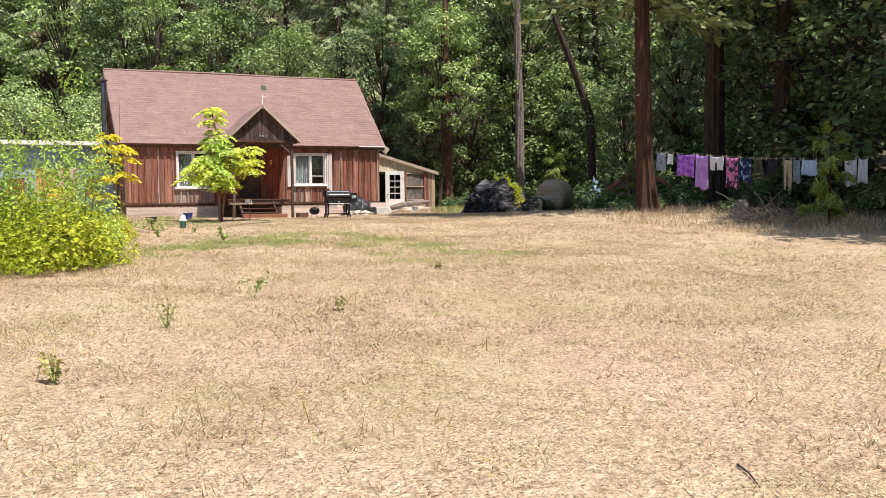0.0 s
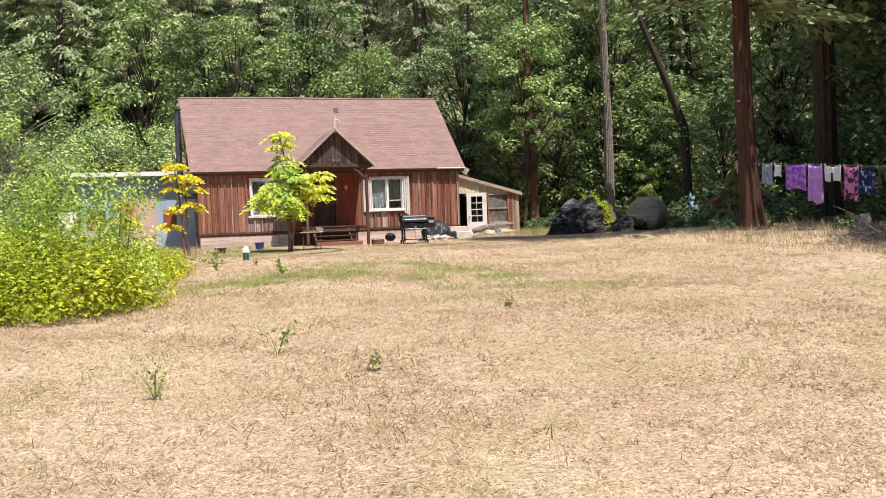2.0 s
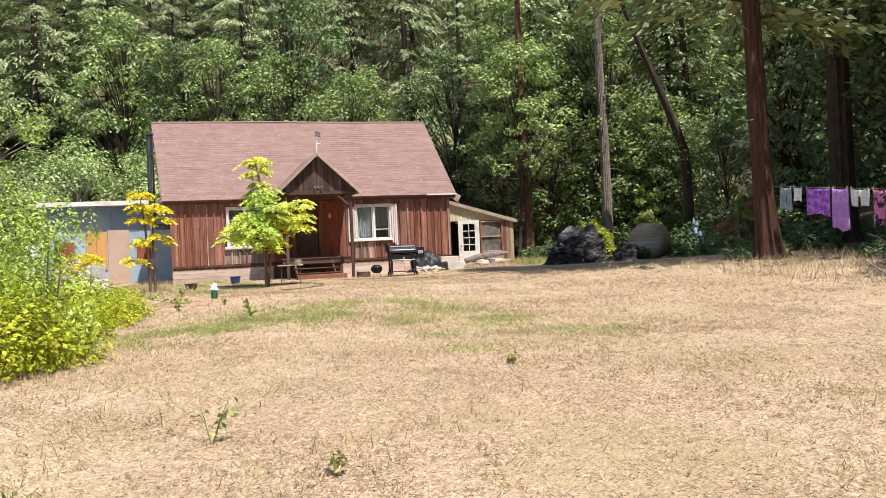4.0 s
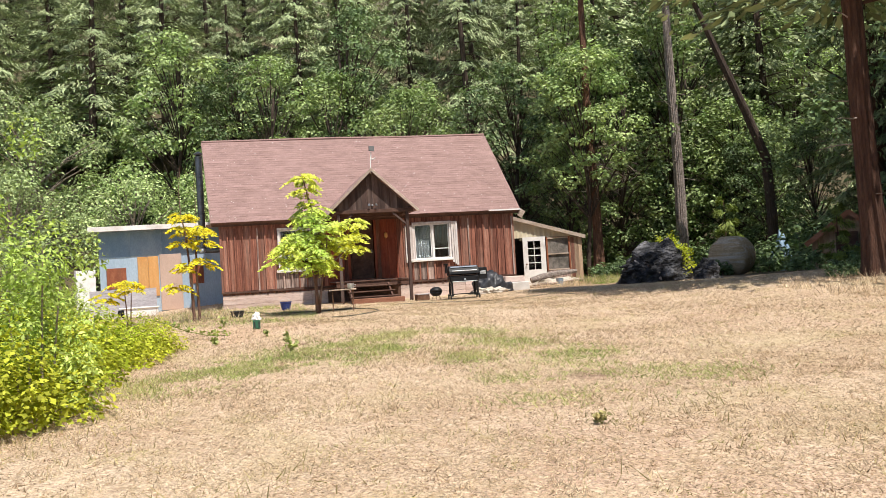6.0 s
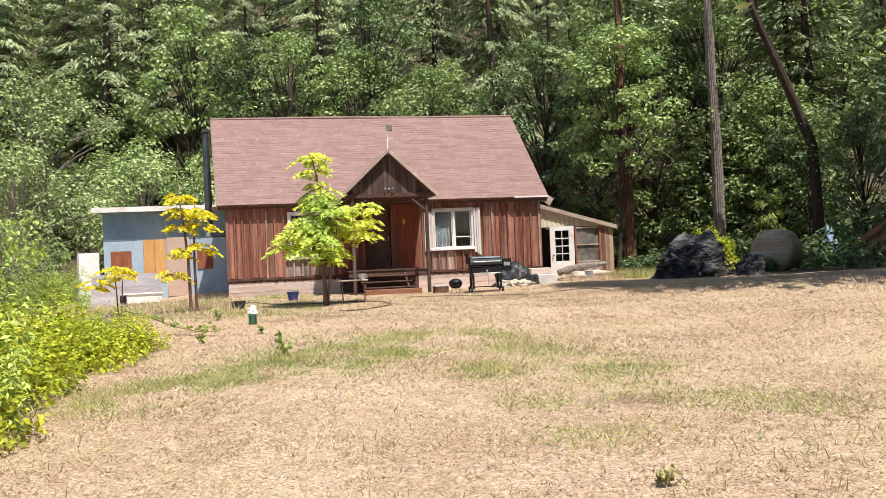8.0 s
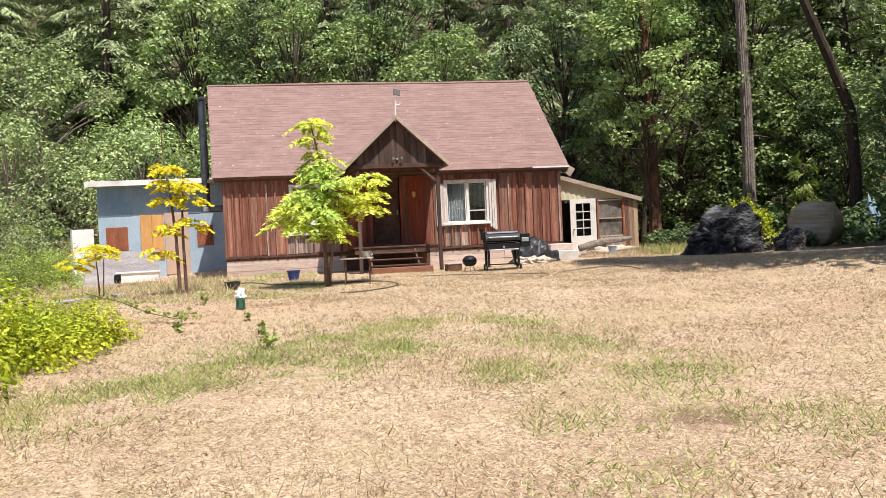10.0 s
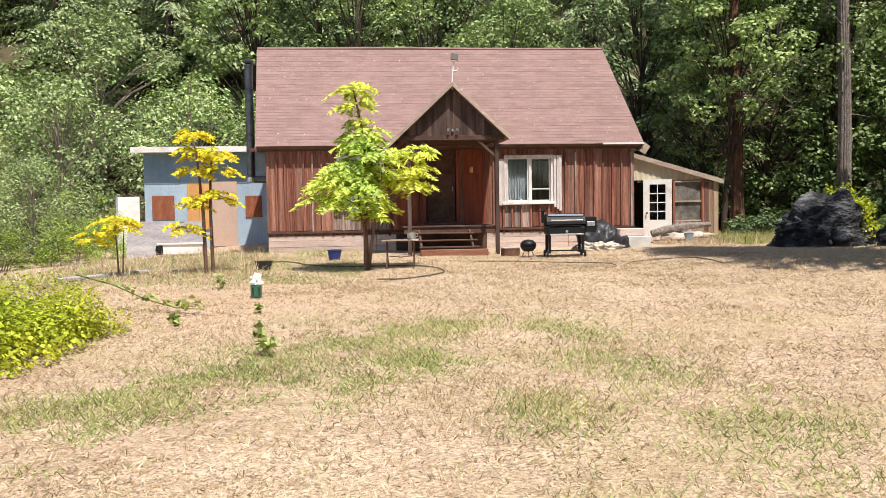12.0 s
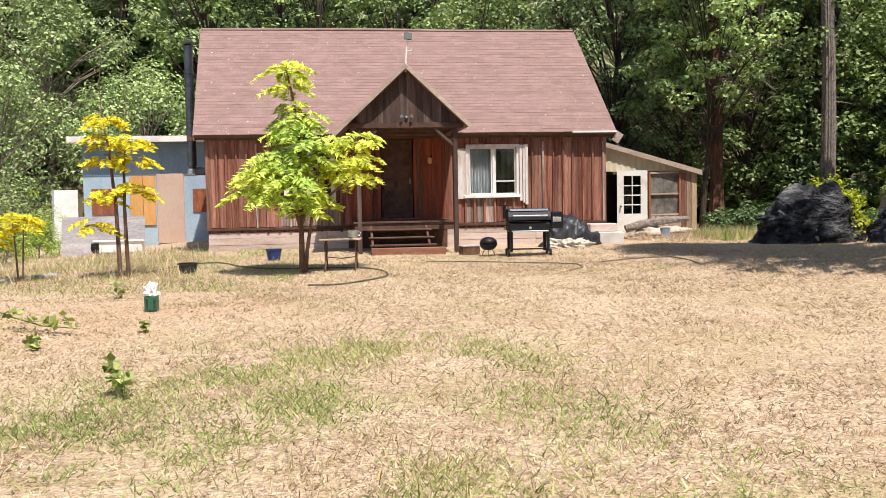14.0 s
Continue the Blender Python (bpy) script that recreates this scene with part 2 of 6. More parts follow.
    oak_sunlit=leaf_mat("light leaf with sunlight in its green", (0.215, 0.31, 0.115), (0.38, 0.46, 0.2), 0.45, 0.26),
    shrub=leaf_mat("light yellow-green shrub leaf", (0.3, 0.4, 0.09), (0.44, 0.52, 0.14), 0.55, 0.35),
    mesh=mat("dusty grey-brown insect screen", (0.1, 0.088, 0.075), (0.24, 0.21, 0.185), 0.7, 5, 60, 0.1, stain=(0.05, 0.045, 0.04), amount=0.7),
    willow=leaf_mat("grey-green willow leaf", (0.26, 0.35, 0.145), (0.43, 0.5, 0.235), 0.55, 0.22, (0.9, 1, 0.5)),
    fir=leaf_mat("fir needles", (0.21, 0.265, 0.13), (0.37, 0.42, 0.22), 0.6, 0.08, (0.9, 1, 0.5)),
    cedar=leaf_mat("cedar spray", (0.15, 0.19, 0.09), (0.28, 0.32, 0.16), 0.6, 0.14),
)


# ---- building helpers ----
def link(name, bm, material, parent=None, label="", smooth=False):
    me = bpy.data.meshes.new(name)
    bm.to_mesh(me)
    bm.free()
    for mt in material if isinstance(material, (list, tuple)) else [material]:
        me.materials.append(mt)
    if smooth:
        me.polygons.foreach_set("use_smooth", [True] * len(me.polygons))
    ob = new(name, me)
    ob.parent = parent
    if label:
        ob["label"] = label
    return ob


def part(name, bm, material, parent, label="", smooth=False):
    return link(name, bm, material, parent, label, smooth)


def empty(name, m, label, category, group="", kind=""):
    ob = new(name)
    ob.matrix_basis = m
    ob.empty_display_size = 0.2
    return tagged(ob, label, category, group, kind)


def add_box(bm, x0, x1, y0, y1, z0, z1, bevel=0.0, m=None, jitter=0.0):
    r = bmesh.ops.create_cube(bm, size=1)
    vs = r["verts"]
    for v in vs:
        v.co = Vector(((x0 + x1) / 2 + v.co.x * (x1 - x0), (y0 + y1) / 2 + v.co.y * (y1 - y0), (z0 + z1) / 2 + v.co.z * (z1 - z0)))
        if jitter:
            v.co += Vector([random.uniform(-jitter, jitter) for _ in range(3)])
    if bevel:
        es = list({e for v in vs for e in v.link_edges})
        r = bmesh.ops.bevel(bm, geom=es, offset=bevel, segments=1, affect="EDGES")
        vs = list({v for f in r["faces"] for v in f.verts} | {v for v in vs if v.is_valid})
    if m is not None:
        for v in vs:
            v.co = m @ v.co
    return vs


def box(x0, x1, y0, y1, z0, z1, bevel=0.0, m=None, jitter=0.0):
    bm = bmesh.new()
    add_box(bm, x0, x1, y0, y1, z0, z1, bevel, m, jitter)
    return bm


def add_tube(bm, pts, radii, sides=8, cap=True, wobble=0.0):
    """A tube through pts; a loop of sides vertices at each."""
    rings = []
    up0 = None
    for i, p in enumerate(pts):
        p = Vector(p)
        a = Vector(pts[max(i - 1, 0)])
        b = Vector(pts[min(i + 1, len(pts) - 1)])
        d = (b - a).normalized()
        if up0 is None or abs(up0.dot(d)) > 0.95:
            up0 = Vector((1, 0, 0)) if abs(d.x) < 0.9 else Vector((0, 1, 0))
        u = (up0 - d * up0.dot(d)).normalized()
        up0 = u
        w = d.cross(u)
        r = radii[i] if isinstance(radii, (list, tuple)) else radii
        ring = []
        for k in range(sides):
            t = 2 * math.pi * k / sides
            rr = r * (1 + (random.uniform(-wobble, wobble) if wobble else 0))
            ring.append(bm.verts.new(p + u * math.cos(t) * rr + w * math.sin(t) * rr))
        rings.append(ring)
    for a, b in zip(rings, rings[1:]):
        for k in range(sides):
            bm.faces.new((a[k], a[(k + 1) % sides], b[(k + 1) % sides], b[k]))
    if cap:
        bm.faces.new(list(reversed(rings[0])))
        bm.faces.new(rings[-1])
    return rings


def tube(pts, radii, sides=8, cap=True, wobble=0.0):
    bm = bmesh.new()
    add_tube(bm, pts, radii, sides, cap, wobble)
    return bm


def lathe(profile, sides=20, cap=True):
    """A turned shape from (radius, height) pairs."""
    bm = bmesh.new()
    add_tube(bm, [(0, 0, z) for _, z in profile], [r for r, _ in profile], sides, cap)
    return bm


def leaf_part(name, centres, lengths, widths, material, parent, rng, droop=0.3, along=None, fold=0.15, label="", tilt=1.0, face=None, corners=4):
    """Leaves as four-cornered blades, one island each, with random turns."""
    n = len(centres)
    c = np.asarray(centres, float)
    if along is None:
        d = rng.normal(size=(n, 3))
        d[:, 2] = d[:, 2] * 0.5 - droop
    else:
        d = np.asarray(along, float) + rng.normal(size=(n, 3)) * 0.25
    d /= np.linalg.norm(d, axis=1)[:, None]
    w = rng.normal(size=(n, 3))
    w[:, 2] *= 0.45 * tilt
    w -= d * (w * d).sum(1)[:, None]
    w /= np.linalg.norm(w, axis=1)[:, None] + 1e-9
    if face is not None:
        f = np.asarray(face, float) + rng.normal(size=(n, 3)) * 0.38
        f /= np.linalg.norm(f, axis=1)[:, None] + 1e-9
        d -= f * (d * f).sum(1)[:, None] * 0.9
        d /= np.linalg.norm(d, axis=1)[:, None] + 1e-9
        w = np.cross(f, d)
        w /= np.linalg.norm(w, axis=1)[:, None] + 1e-9
    nn = np.cross(d, w)
    L = np.asarray(lengths)[:, None]
    W = np.asarray(widths)[:, None]
    v = np.empty((n, corners, 3))
    if corners == 4:
        v[:, 0] = c - d * L * 0.5
        v[:, 1] = c + w * W * 0.5 + nn * W * fold
        v[:, 2] = c + d * L * 0.5
        v[:, 3] = c - w * W * 0.5 + nn * W * fold
    else:
        v[:, 0] = c - d * L * 0.5 - w * W * 0.5
        v[:, 1] = c - d * L * 0.5 + w * W * 0.5
        v[:, 2] = c + d * L * 0.5
    me = bpy.data.meshes.new(name)
    me.vertices.add(corners * n)
    me.vertices.foreach_set("co", v.ravel())
    me.loops.add(corners * n)
    me.loops.foreach_set("vertex_index", np.arange(corners * n))
    me.polygons.add(n)
    me.polygons.foreach_set("loop_start", np.arange(0, corners * n, corners))
    me.update(calc_edges=True)
    me.materials.append(material)
    ob = new(name, me)
    ob.parent = parent
    if label:
        ob["label"] = label
    return ob


# ---- ground ----
def ground_z(x, y):
    """Height of the land: a nearly level yard, a bank beside the wood and a hill behind the house."""
    z = np.interp(y, [-60, -36, -28, -24, -15, -12.6, -11.4, -8, -3, 4, 12], [-1.3, -0.82, -0.62, -0.46, -0.25, -0.14, -0.05, -0.04, 0.0, -0.05, 0.1])
    z += (0.045 - 0.03 * min(max((y + 10) / 5, 0), 1)) * min(max(x - 8, 0), 12) * max(0, min(1, (2 - y) / 8))
    z -= 0.06 * min(max(-x, 0), 8) * min(max((y + 10) / 8, 0), 1)
    far = max(y - 15 - 0.1 * max(x, 0), 0)
    z += 75 * (1 - math.exp(-far * 0.75 / 75))
    side = max(x - 24 - 0.2 * max(y, 0), 0)
    z += 16 * (1 - math.exp(-side * 0.25 / 16))
    z += 0.05 * noise.noise((x * 0.25, y * 0.25, 0)) + 0.018 * noise.noise((x * 1.1, y * 1.1, 3))
    return z


def ground_mat():
    # The strong grain also puts small shadows between straws into the ground colour.
    m = mat("dry trodden grass", (0.45, 0.31, 0.205), (0.6, 0.455, 0.32), 0.95, 0.55, 34, 1.0, depth=0.05, stain=(0.5, 0.33, 0.24), amount=0.6, grain=0.42)
    nt = m.node_tree
    n, l = nt.nodes, nt.links
    bs = n["Principled BSDF"]
    col = bs.inputs["Base Color"].links[0].from_socket
    tc = next(k for k in n if k.type == "TEX_COORD")

    def blotch(scale, lo, hi, colour, amount, old, centre=None, size=(1, 1, 1), detail=6):
        ns = n.new("ShaderNodeTexNoise")
        ns.inputs["Scale"].default_value, ns.inputs["Detail"].default_value, ns.inputs["Roughness"].default_value = scale, detail, 0.7
        l.new(tc.outputs["Object"], ns.inputs["Vector"])
        mr = n.new("ShaderNodeMapRange")
        mr.inputs[1].default_value, mr.inputs[2].default_value, mr.inputs[4].default_value = lo, hi, amount
        fac = ns.outputs[0]
        if centre:
            mp = n.new("ShaderNodeMapping")
            mp.vector_type = "TEXTURE"
            mp.inputs["Location"].default_value, mp.inputs["Scale"].default_value = centre, size
            l.new(tc.outputs["Object"], mp.inputs[0])
            gr = n.new("ShaderNodeTexGradient")
            gr.gradient_type = "SPHERICAL"
            l.new(mp.outputs[0], gr.inputs[0])
            ad = n.new("ShaderNodeMath")
            ad.operation = "MULTIPLY_ADD"
            l.new(gr.outputs[1], ad.inputs[0])
            ad.inputs[1].default_value = 0.5
            l.new(ns.outputs[0], ad.inputs[2])
            fac = ad.outputs[0]
        l.new(fac, mr.inputs[0])
        mx = n.new("ShaderNodeMix")
        mx.data_type = "RGBA"
        mx.inputs[7].default_value = (*colour, 1)
        l.new(mr.outputs[0], mx.inputs[0])
        l.new(old, mx.inputs[6])
        return mx.outputs[2]

    # straw litter, bare earth, the watered green arc before the house, dark earth
    col = blotch(16, 0.52, 0.66, (0.7, 0.56, 0.4), 0.8, col, detail=9)
    col = blotch(24, 0.54, 0.64, (0.2, 0.125, 0.075), 0.95, col, detail=9)
    col = blotch(1.1, 0.86, 1.04, (0.34, 0.31, 0.13), 0.5, col, (2.9, -15.2, -0.25), (3.4, 3.0, 3))
    col = blotch(6.5, 0.54, 0.62, (0.3, 0.2, 0.115), 0.7, col, detail=8)
    col = blotch(9, 0.56, 0.64, (0.74, 0.61, 0.44), 0.7, col, detail=9)
    col = blotch(1.5, 0.84, 1.0, (0.2, 0.12, 0.075), 0.85, col, (4.7, -20.1, -0.4), (1.3, 1.0, 2))
    col = blotch(0.8, 0.62, 0.9, (0.53, 0.35, 0.23), 0.6, col, (0.5, -11.5, -0.2), (4, 3, 2))
    col = blotch(0.45, 0.5, 0.66, (0.4, 0.33, 0.16), 0.5, col, detail=10)
    col = blotch(1.7, 0.6, 0.72, (0.36, 0.25, 0.16), 0.5, col, detail=10)
    # leaf litter beyond the yard, its colour darkened to deepen the wood's shade
    sep = n.new("ShaderNodeSeparateXYZ")
    l.new(tc.outputs["Object"], sep.inputs[0])
    edge = n.new("ShaderNodeMapRange")
    edge.inputs[1].default_value, edge.inputs[2].default_value = 8, 13
    l.new(sep.outputs[1], edge.inputs[0])
    edge2 = n.new("ShaderNodeMapRange")
    edge2.inputs[1].default_value, edge2.inputs[2].default_value = 14.5, 18
    l.new(sep.outputs[0], edge2.inputs[0])
    mxm = n.new("ShaderNodeMath")
    mxm.operation = "MAXIMUM"
    l.new(edge.outputs[0], mxm.inputs[0])
    l.new(edge2.outputs[0], mxm.inputs[1])
    mx = n.new("ShaderNodeMix")
    mx.data_type = "RGBA"
    mx.inputs[7].default_value = (0.1, 0.08, 0.045, 1)
    l.new(mxm.outputs[0], mx.inputs[0])
    l.new(col, mx.inputs[6])
    l.new(mx.outputs[2], bs.inputs["Base Color"])
    return m


def build_ground():
    xs = np.r_[-900, -500, -260, -150, np.arange(-100, -12, 4), np.arange(-12, 20, 0.45), np.arange(20, 120, 4), 150, 260, 500, 900]
    ys = np.r_[-900, -400, -200, -120, np.arange(-80, -40, 5), np.arange(-40, 8, 0.45), np.arange(8, 30, 1.5), np.arange(30, 130, 5), 160, 260, 500, 900]
    nx, ny = len(xs), len(ys)
    verts = [(x, y, ground_z(x, y)) for y in ys for x in xs]
    faces = [(j * nx + i, j * nx + i + 1, (j + 1) * nx + i + 1, (j + 1) * nx + i) for j in range(ny - 1) for i in range(nx - 1)]
    me = bpy.data.meshes.new("ground")
    me.from_pydata(verts, [], faces)
    me.polygons.foreach_set("use_smooth", [True] * len(me.polygons))
    me.materials.append(ground_mat())
    return tagged(new("ground", me), "dry straw-coloured trodden grass with bare earth", "ground", kind="structure")


build_ground()


# ---- the cabin ----
W, D, Z_SILL, Z_TOP = 10.3, 7.5, 0.55, 2.95
EAVE_Y, EAVE_Z, RIDGE_Y, RIDGE_Z = -0.25, 2.9, 3.75, 6.2
PX0, PX1, PXC, PY = 3.36, 6.28, 4.82, -2.6
PORCH_EAVE_Z, PORCH_APEX_Z = 2.9, 4.26
WIN = [(1.98, 3.12, 1.2, 2.55), (6.66, 7.9, 1.3, 2.52)]
DOOR = (4.35, 5.2, 0.74, 2.76)


def wall_with_holes(x0, x1, z0, z1, y0, y1, holes):
    """A wall slab in the xz plane, cut open at the holes."""
    xs = sorted({x0, x1, *[v for h in holes for v in h[:2]]})
    bm = bmesh.new()
    for a, b in zip(xs, xs[1:]):
        zs = [z0]
        for h in holes:
            if h[0] < b and h[1] > a:
                zs += [h[2], h[3]]
        zs.append(z1)
        for lo, hi in zip(zs[::2], zs[1::2]):
            if hi - lo > 1e-4:
                add_box(bm, a, b, y0, y1, lo, hi)
    bmesh.ops.remove_doubles(bm, verts=bm.verts, dist=1e-5)
    return bm


house = empty("house", pose(0, 0, 0), "red-brown board-and-batten cabin with a mauve shingle roof", "cabin")
front = part("wall", wall_with_holes(0, W, 0, Z_TOP, 0.0, 0.16, [*WIN, DOOR]), M["board"], house)
back = part("wall", box(0, W, D - 0.16, D, -0.4, Z_TOP), M["board"], house)


def gable_end(x0, x1):
    bm = bmesh.new()
    prof = [(0.16, -0.3), (D - 0.16, -0.3), (D - 0.16, 2.9), (RIDGE_Y, RIDGE_Z - 0.2), (0.16, 3.0)]
    a = [bm.verts.new((x0, y, z)) for y, z in prof]
    b = [bm.verts.new((x1, y, z)) for y, z in prof]
    bm.faces.new(list(reversed(a)))
    bm.faces.new(b)
    for i in range(len(prof)):
        j = (i + 1) % len(prof)
        bm.faces.new((a[i], a[j], b[j], b[i]))
    bmesh.ops.recalc_face_normals(bm, faces=bm.faces)
    return bm


part("wall", gable_end(0, 0.16), M["board"], house)
part("wall", gable_end(W - 0.16, W), M["board"], house)
part("floor", box(0.16, W - 0.16, 0.16, D - 0.16, 0.5, 0.72), M["dark_wood"], house)
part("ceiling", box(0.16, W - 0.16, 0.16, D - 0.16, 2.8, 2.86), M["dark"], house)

# roof decks and their courses of shingles
slope = math.atan2(RIDGE_Z - EAVE_Z, RIDGE_Y - EAVE_Y)
run = math.hypot(RIDGE_Z - EAVE_Z, RIDGE_Y - EAVE_Y)
RX0, RX1 = -0.42, W + 0.22


def slab(p, q, x0, x1, t):
    """A slab that runs from p to q (y, z) between x0 and x1, t thick below."""
    bm = bmesh.new()
    d = Vector((0, q[0] - p[0], q[1] - p[1])).normalized()
    nrm = Vector((0, -d.z, d.y))
    if nrm.z < 0:
        nrm = -nrm
    for x in (x0, x1):
        for yz in (p, q):
            for k in (0, -t):
                bm.verts.new(Vector((x, *yz)) + nrm * k)
    v = list(bm.verts)
    for f in ((0, 1, 3, 2), (4, 6, 7, 5), (0, 2, 6, 4), (1, 5, 7, 3), (0, 4, 5, 1), (2, 3, 7, 6)):
        bm.faces.new([v[i] for i in f])
    bmesh.ops.recalc_face_normals(bm, faces=bm.faces)
    return bm


def prow(ob):
    """The left verge leans out: short at the eaves, long at the ridge."""
    for v in ob.data.vertices:
        if v.co.x < 0:
            v.co.x += 0.18 - 0.3 * min(max((v.co.z - EAVE_Z) / (RIDGE_Z - EAVE_Z), 0), 1)
    return ob


roof_front = part("roof", slab((EAVE_Y, EAVE_Z), (RIDGE_Y, RIDGE_Z), RX0, RX1, 0.1), M["dark_wood"], house)
roof_back = part("roof", slab((2 * RIDGE_Y - EAVE_Y, EAVE_Z), (RIDGE_Y, RIDGE_Z), RX0, RX1, 0.1), M["shingle"], house)
prow(roof_front)
prow(roof_back)
part("ridge_cap", tube([(RX0 - 0.12, RIDGE_Y, RIDGE_Z + 0.0), (2, RIDGE_Y, RIDGE_Z + 0.015), (4, RIDGE_Y, RIDGE_Z + 0.03), (7, RIDGE_Y, RIDGE_Z + 0.0), (RX1, RIDGE_Y, RIDGE_Z + 0.02)], 0.06, 6), M["shingle"], house)


def shingle_course(x0, x1, width):
    """A course of tabs: thin at its head, thick at its butt, cut by narrow slots."""
    bm = bmesh.new()
    x = x0
    while x < x1 - 0.02:
        w = min(width * random.uniform(0.93, 1.07), x1 - x)
        drop = random.uniform(-0.006, 0.006)
        lift = random.uniform(0.009, 0.013)
        q = [(x, drop, 0.002), (x + w - 0.0025, drop, 0.002), (x + w - 0.0025, 0.19, 0.002), (x, 0.19, 0.002)]
        t = [(x, drop, lift), (x + w - 0.0025, drop + random.uniform(-0.003, 0.003), lift), (x + w - 0.0025, 0.19, 0.006), (x, 0.19, 0.006)]
        a = [bm.verts.new(p) for p in q]
        b = [bm.verts.new(p) for p in t]
        bm.faces.new(b)
        for i in range(4):
            j = (i + 1) % 4
            bm.faces.new((a[i], a[j], b[j], b[i]))
        x += w
    return bm


def lay_courses(parent, m, length, x0, x1, step=0.145, width=0.31):
    n = int(length / step)
    for i in range(n):
        o = part("shingle_course", shingle_course(x0 + 0.18 - 0.3 * i / n, x1, width * random.uniform(0.9, 1.1)), M["shingle"], parent)
        o.matrix_basis = m @ Matrix.Translation((0, i * length / n, 0.0))


lay_courses(roof_front, Matrix.Translation((0, EAVE_Y - 0.03, EAVE_Z - 0.02)) @ Matrix.Rotation(slope, 4, "X") @ Matrix.Translation((0, 0, 0.004)), run, RX0 - 0.02, RX1 + 0.02)
# eave board, rakes and a strip of bare flashing
part("fascia", box(RX0, RX1, EAVE_Y + 0.1, EAVE_Y + 0.13, EAVE_Z - 0.14, EAVE_Z - 0.04), M["dark_wood"], house)
for x in (RX0 - 0.03, RX1):
    prow(part("rake", slab((EAVE_Y, EAVE_Z - 0.03), (RIDGE_Y, RIDGE_Z - 0.03), x, x + 0.03, 0.16), M["fascia"], house))
    prow(part("rake", slab((2 * RIDGE_Y - EAVE_Y, EAVE_Z - 0.03), (RIDGE_Y, RIDGE_Z - 0.03), x, x + 0.03, 0.16), M["fascia"], house))
part("flashing", box(9.35, RX1 + 0.02, EAVE_Y - 0.05, EAVE_Y - 0.04, EAVE_Z - 0.035, EAVE_Z + 0.012), M["white"], house, "strip of bent white flashing")
part("end_board", box(-0.1, 0.1, -0.015, 0.015, -0.14, 0.14, 0.003, Matrix.Translation((RX1 + 0.06, -0.22, 2.74)) @ Matrix.Rotation(0.6, 4, "Y")), M["fascia"], house)

# pale flecks of fallen needles and nails on the shingles
rf_ = random.Random(12)
bm = bmesh.new()
tilt_ = Matrix.Rotation(slope, 4, "X")
for i in range(260):
    u = rf_.random() ** 1.7 * run
    p = Vector((rf_.uniform(RX0 + 0.1, RX1 - 0.1), EAVE_Y, EAVE_Z)) + tilt_ @ Vector((0, u, 0.027))
    if PX0 - 0.2 < p.x < PX1 + 0.2 and u < 1.9:
        continue
    m_ = Matrix.Translation(p) @ tilt_ @ Matrix.Rotation(rf_.uniform(0, 3.1), 4, "Z")
    L_, w_ = rf_.uniform(0.006, 0.02), rf_.uniform(0.004, 0.008)
    bm.faces.new([bm.verts.new(m_ @ Vector(q)) for q in ((-L_, -w_, 0), (L_, -w_, 0), (L_, w_, 0.004), (-L_, w_, 0.004))])
tagged(part("roof_flecks", bm, M["white"], house, "pale flecks scattered over the shingles"), kind="stuff")

# boards and battens of the front wall, the sill ledge and the skirting
step = 0.262
x = 0.0
rngb = random.Random(4)
spans = []
while x < W - 0.05:
    w = min(step * rngb.uniform(0.9, 1.1), W - x)
    spans.append((x, x + w))
    x += w


def pieces_between(x0, x1, z0, z1):
    """The stretches of a board that no opening cuts away."""
    cuts = [(h[2] - 0.1, h[3] + 0.1) for h in (*[(a - 0.09, b + 0.09, c, d) for a, b, c, d in WIN], (DOOR[0] - 0.08, DOOR[1] + 0.08, 0.5, DOOR[3])) if h[0] < x1 - 0.02 and h[1] > x0 + 0.02]
    lo = z0
    for c, d in sorted(cuts):
        if c > lo + 0.05:
            yield lo, c
        lo = d
    if z1 > lo + 0.05:
        yield lo, z1


for x0, x1 in spans:
    sheltered = 3.55 < (x0 + x1) / 2 < 6.0
    for z0, z1 in pieces_between(x0, x1, Z_SILL + 0.02, Z_TOP - 0.06):
        low = z1 < 1.4
        mt = M["porch_board"] if sheltered else M["board_grey"] if (low and rngb.random() < 0.75) or rngb.random() < 0.13 else M["board"]
        part("board", box(x0 + 0.003, x1 - 0.003, -0.022 + rngb.uniform(-0.003, 0.003), -0.002, z0 + rngb.uniform(0, 0.02), z1), mt, front)
for x0, x1 in spans[1:]:
    sheltered = 3.55 < x0 < 6.0
    for z0, z1 in pieces_between(x0 - 0.03, x0 + 0.03, Z_SILL + 0.02, Z_TOP - 0.28 + rngb.uniform(-0.03, 0.03)):
        part("batten", box(x0 - 0.024, x0 + 0.024, -0.072, -0.026, z0 + rngb.uniform(-0.015, 0.015), z1), M["porch_board"] if sheltered else M["board_grey"] if rngb.random() < 0.25 else M["board"], front)
part("ledge", box(-0.03, W + 0.03, -0.078, -0.004, Z_SILL - 0.05, Z_SILL + 0.012, 0.006), M["dark_wood"], house)
for x0, x1 in spans[1:]:
    if not 3.5 < x0 < 6.05:
        part("ledge_block", box(x0 - 0.03, x0 + 0.03, -0.06, -0.042, Z_SILL - 0.13 + rngb.uniform(-0.02, 0.02), Z_SILL - 0.052), M["dark_wood"], house)
for x in (-0.02, W - 0.07):
    part("corner_board", box(x, x + 0.09, -0.05, -0.003, Z_SILL, Z_TOP - 0.08, 0.005), M["board"], house)
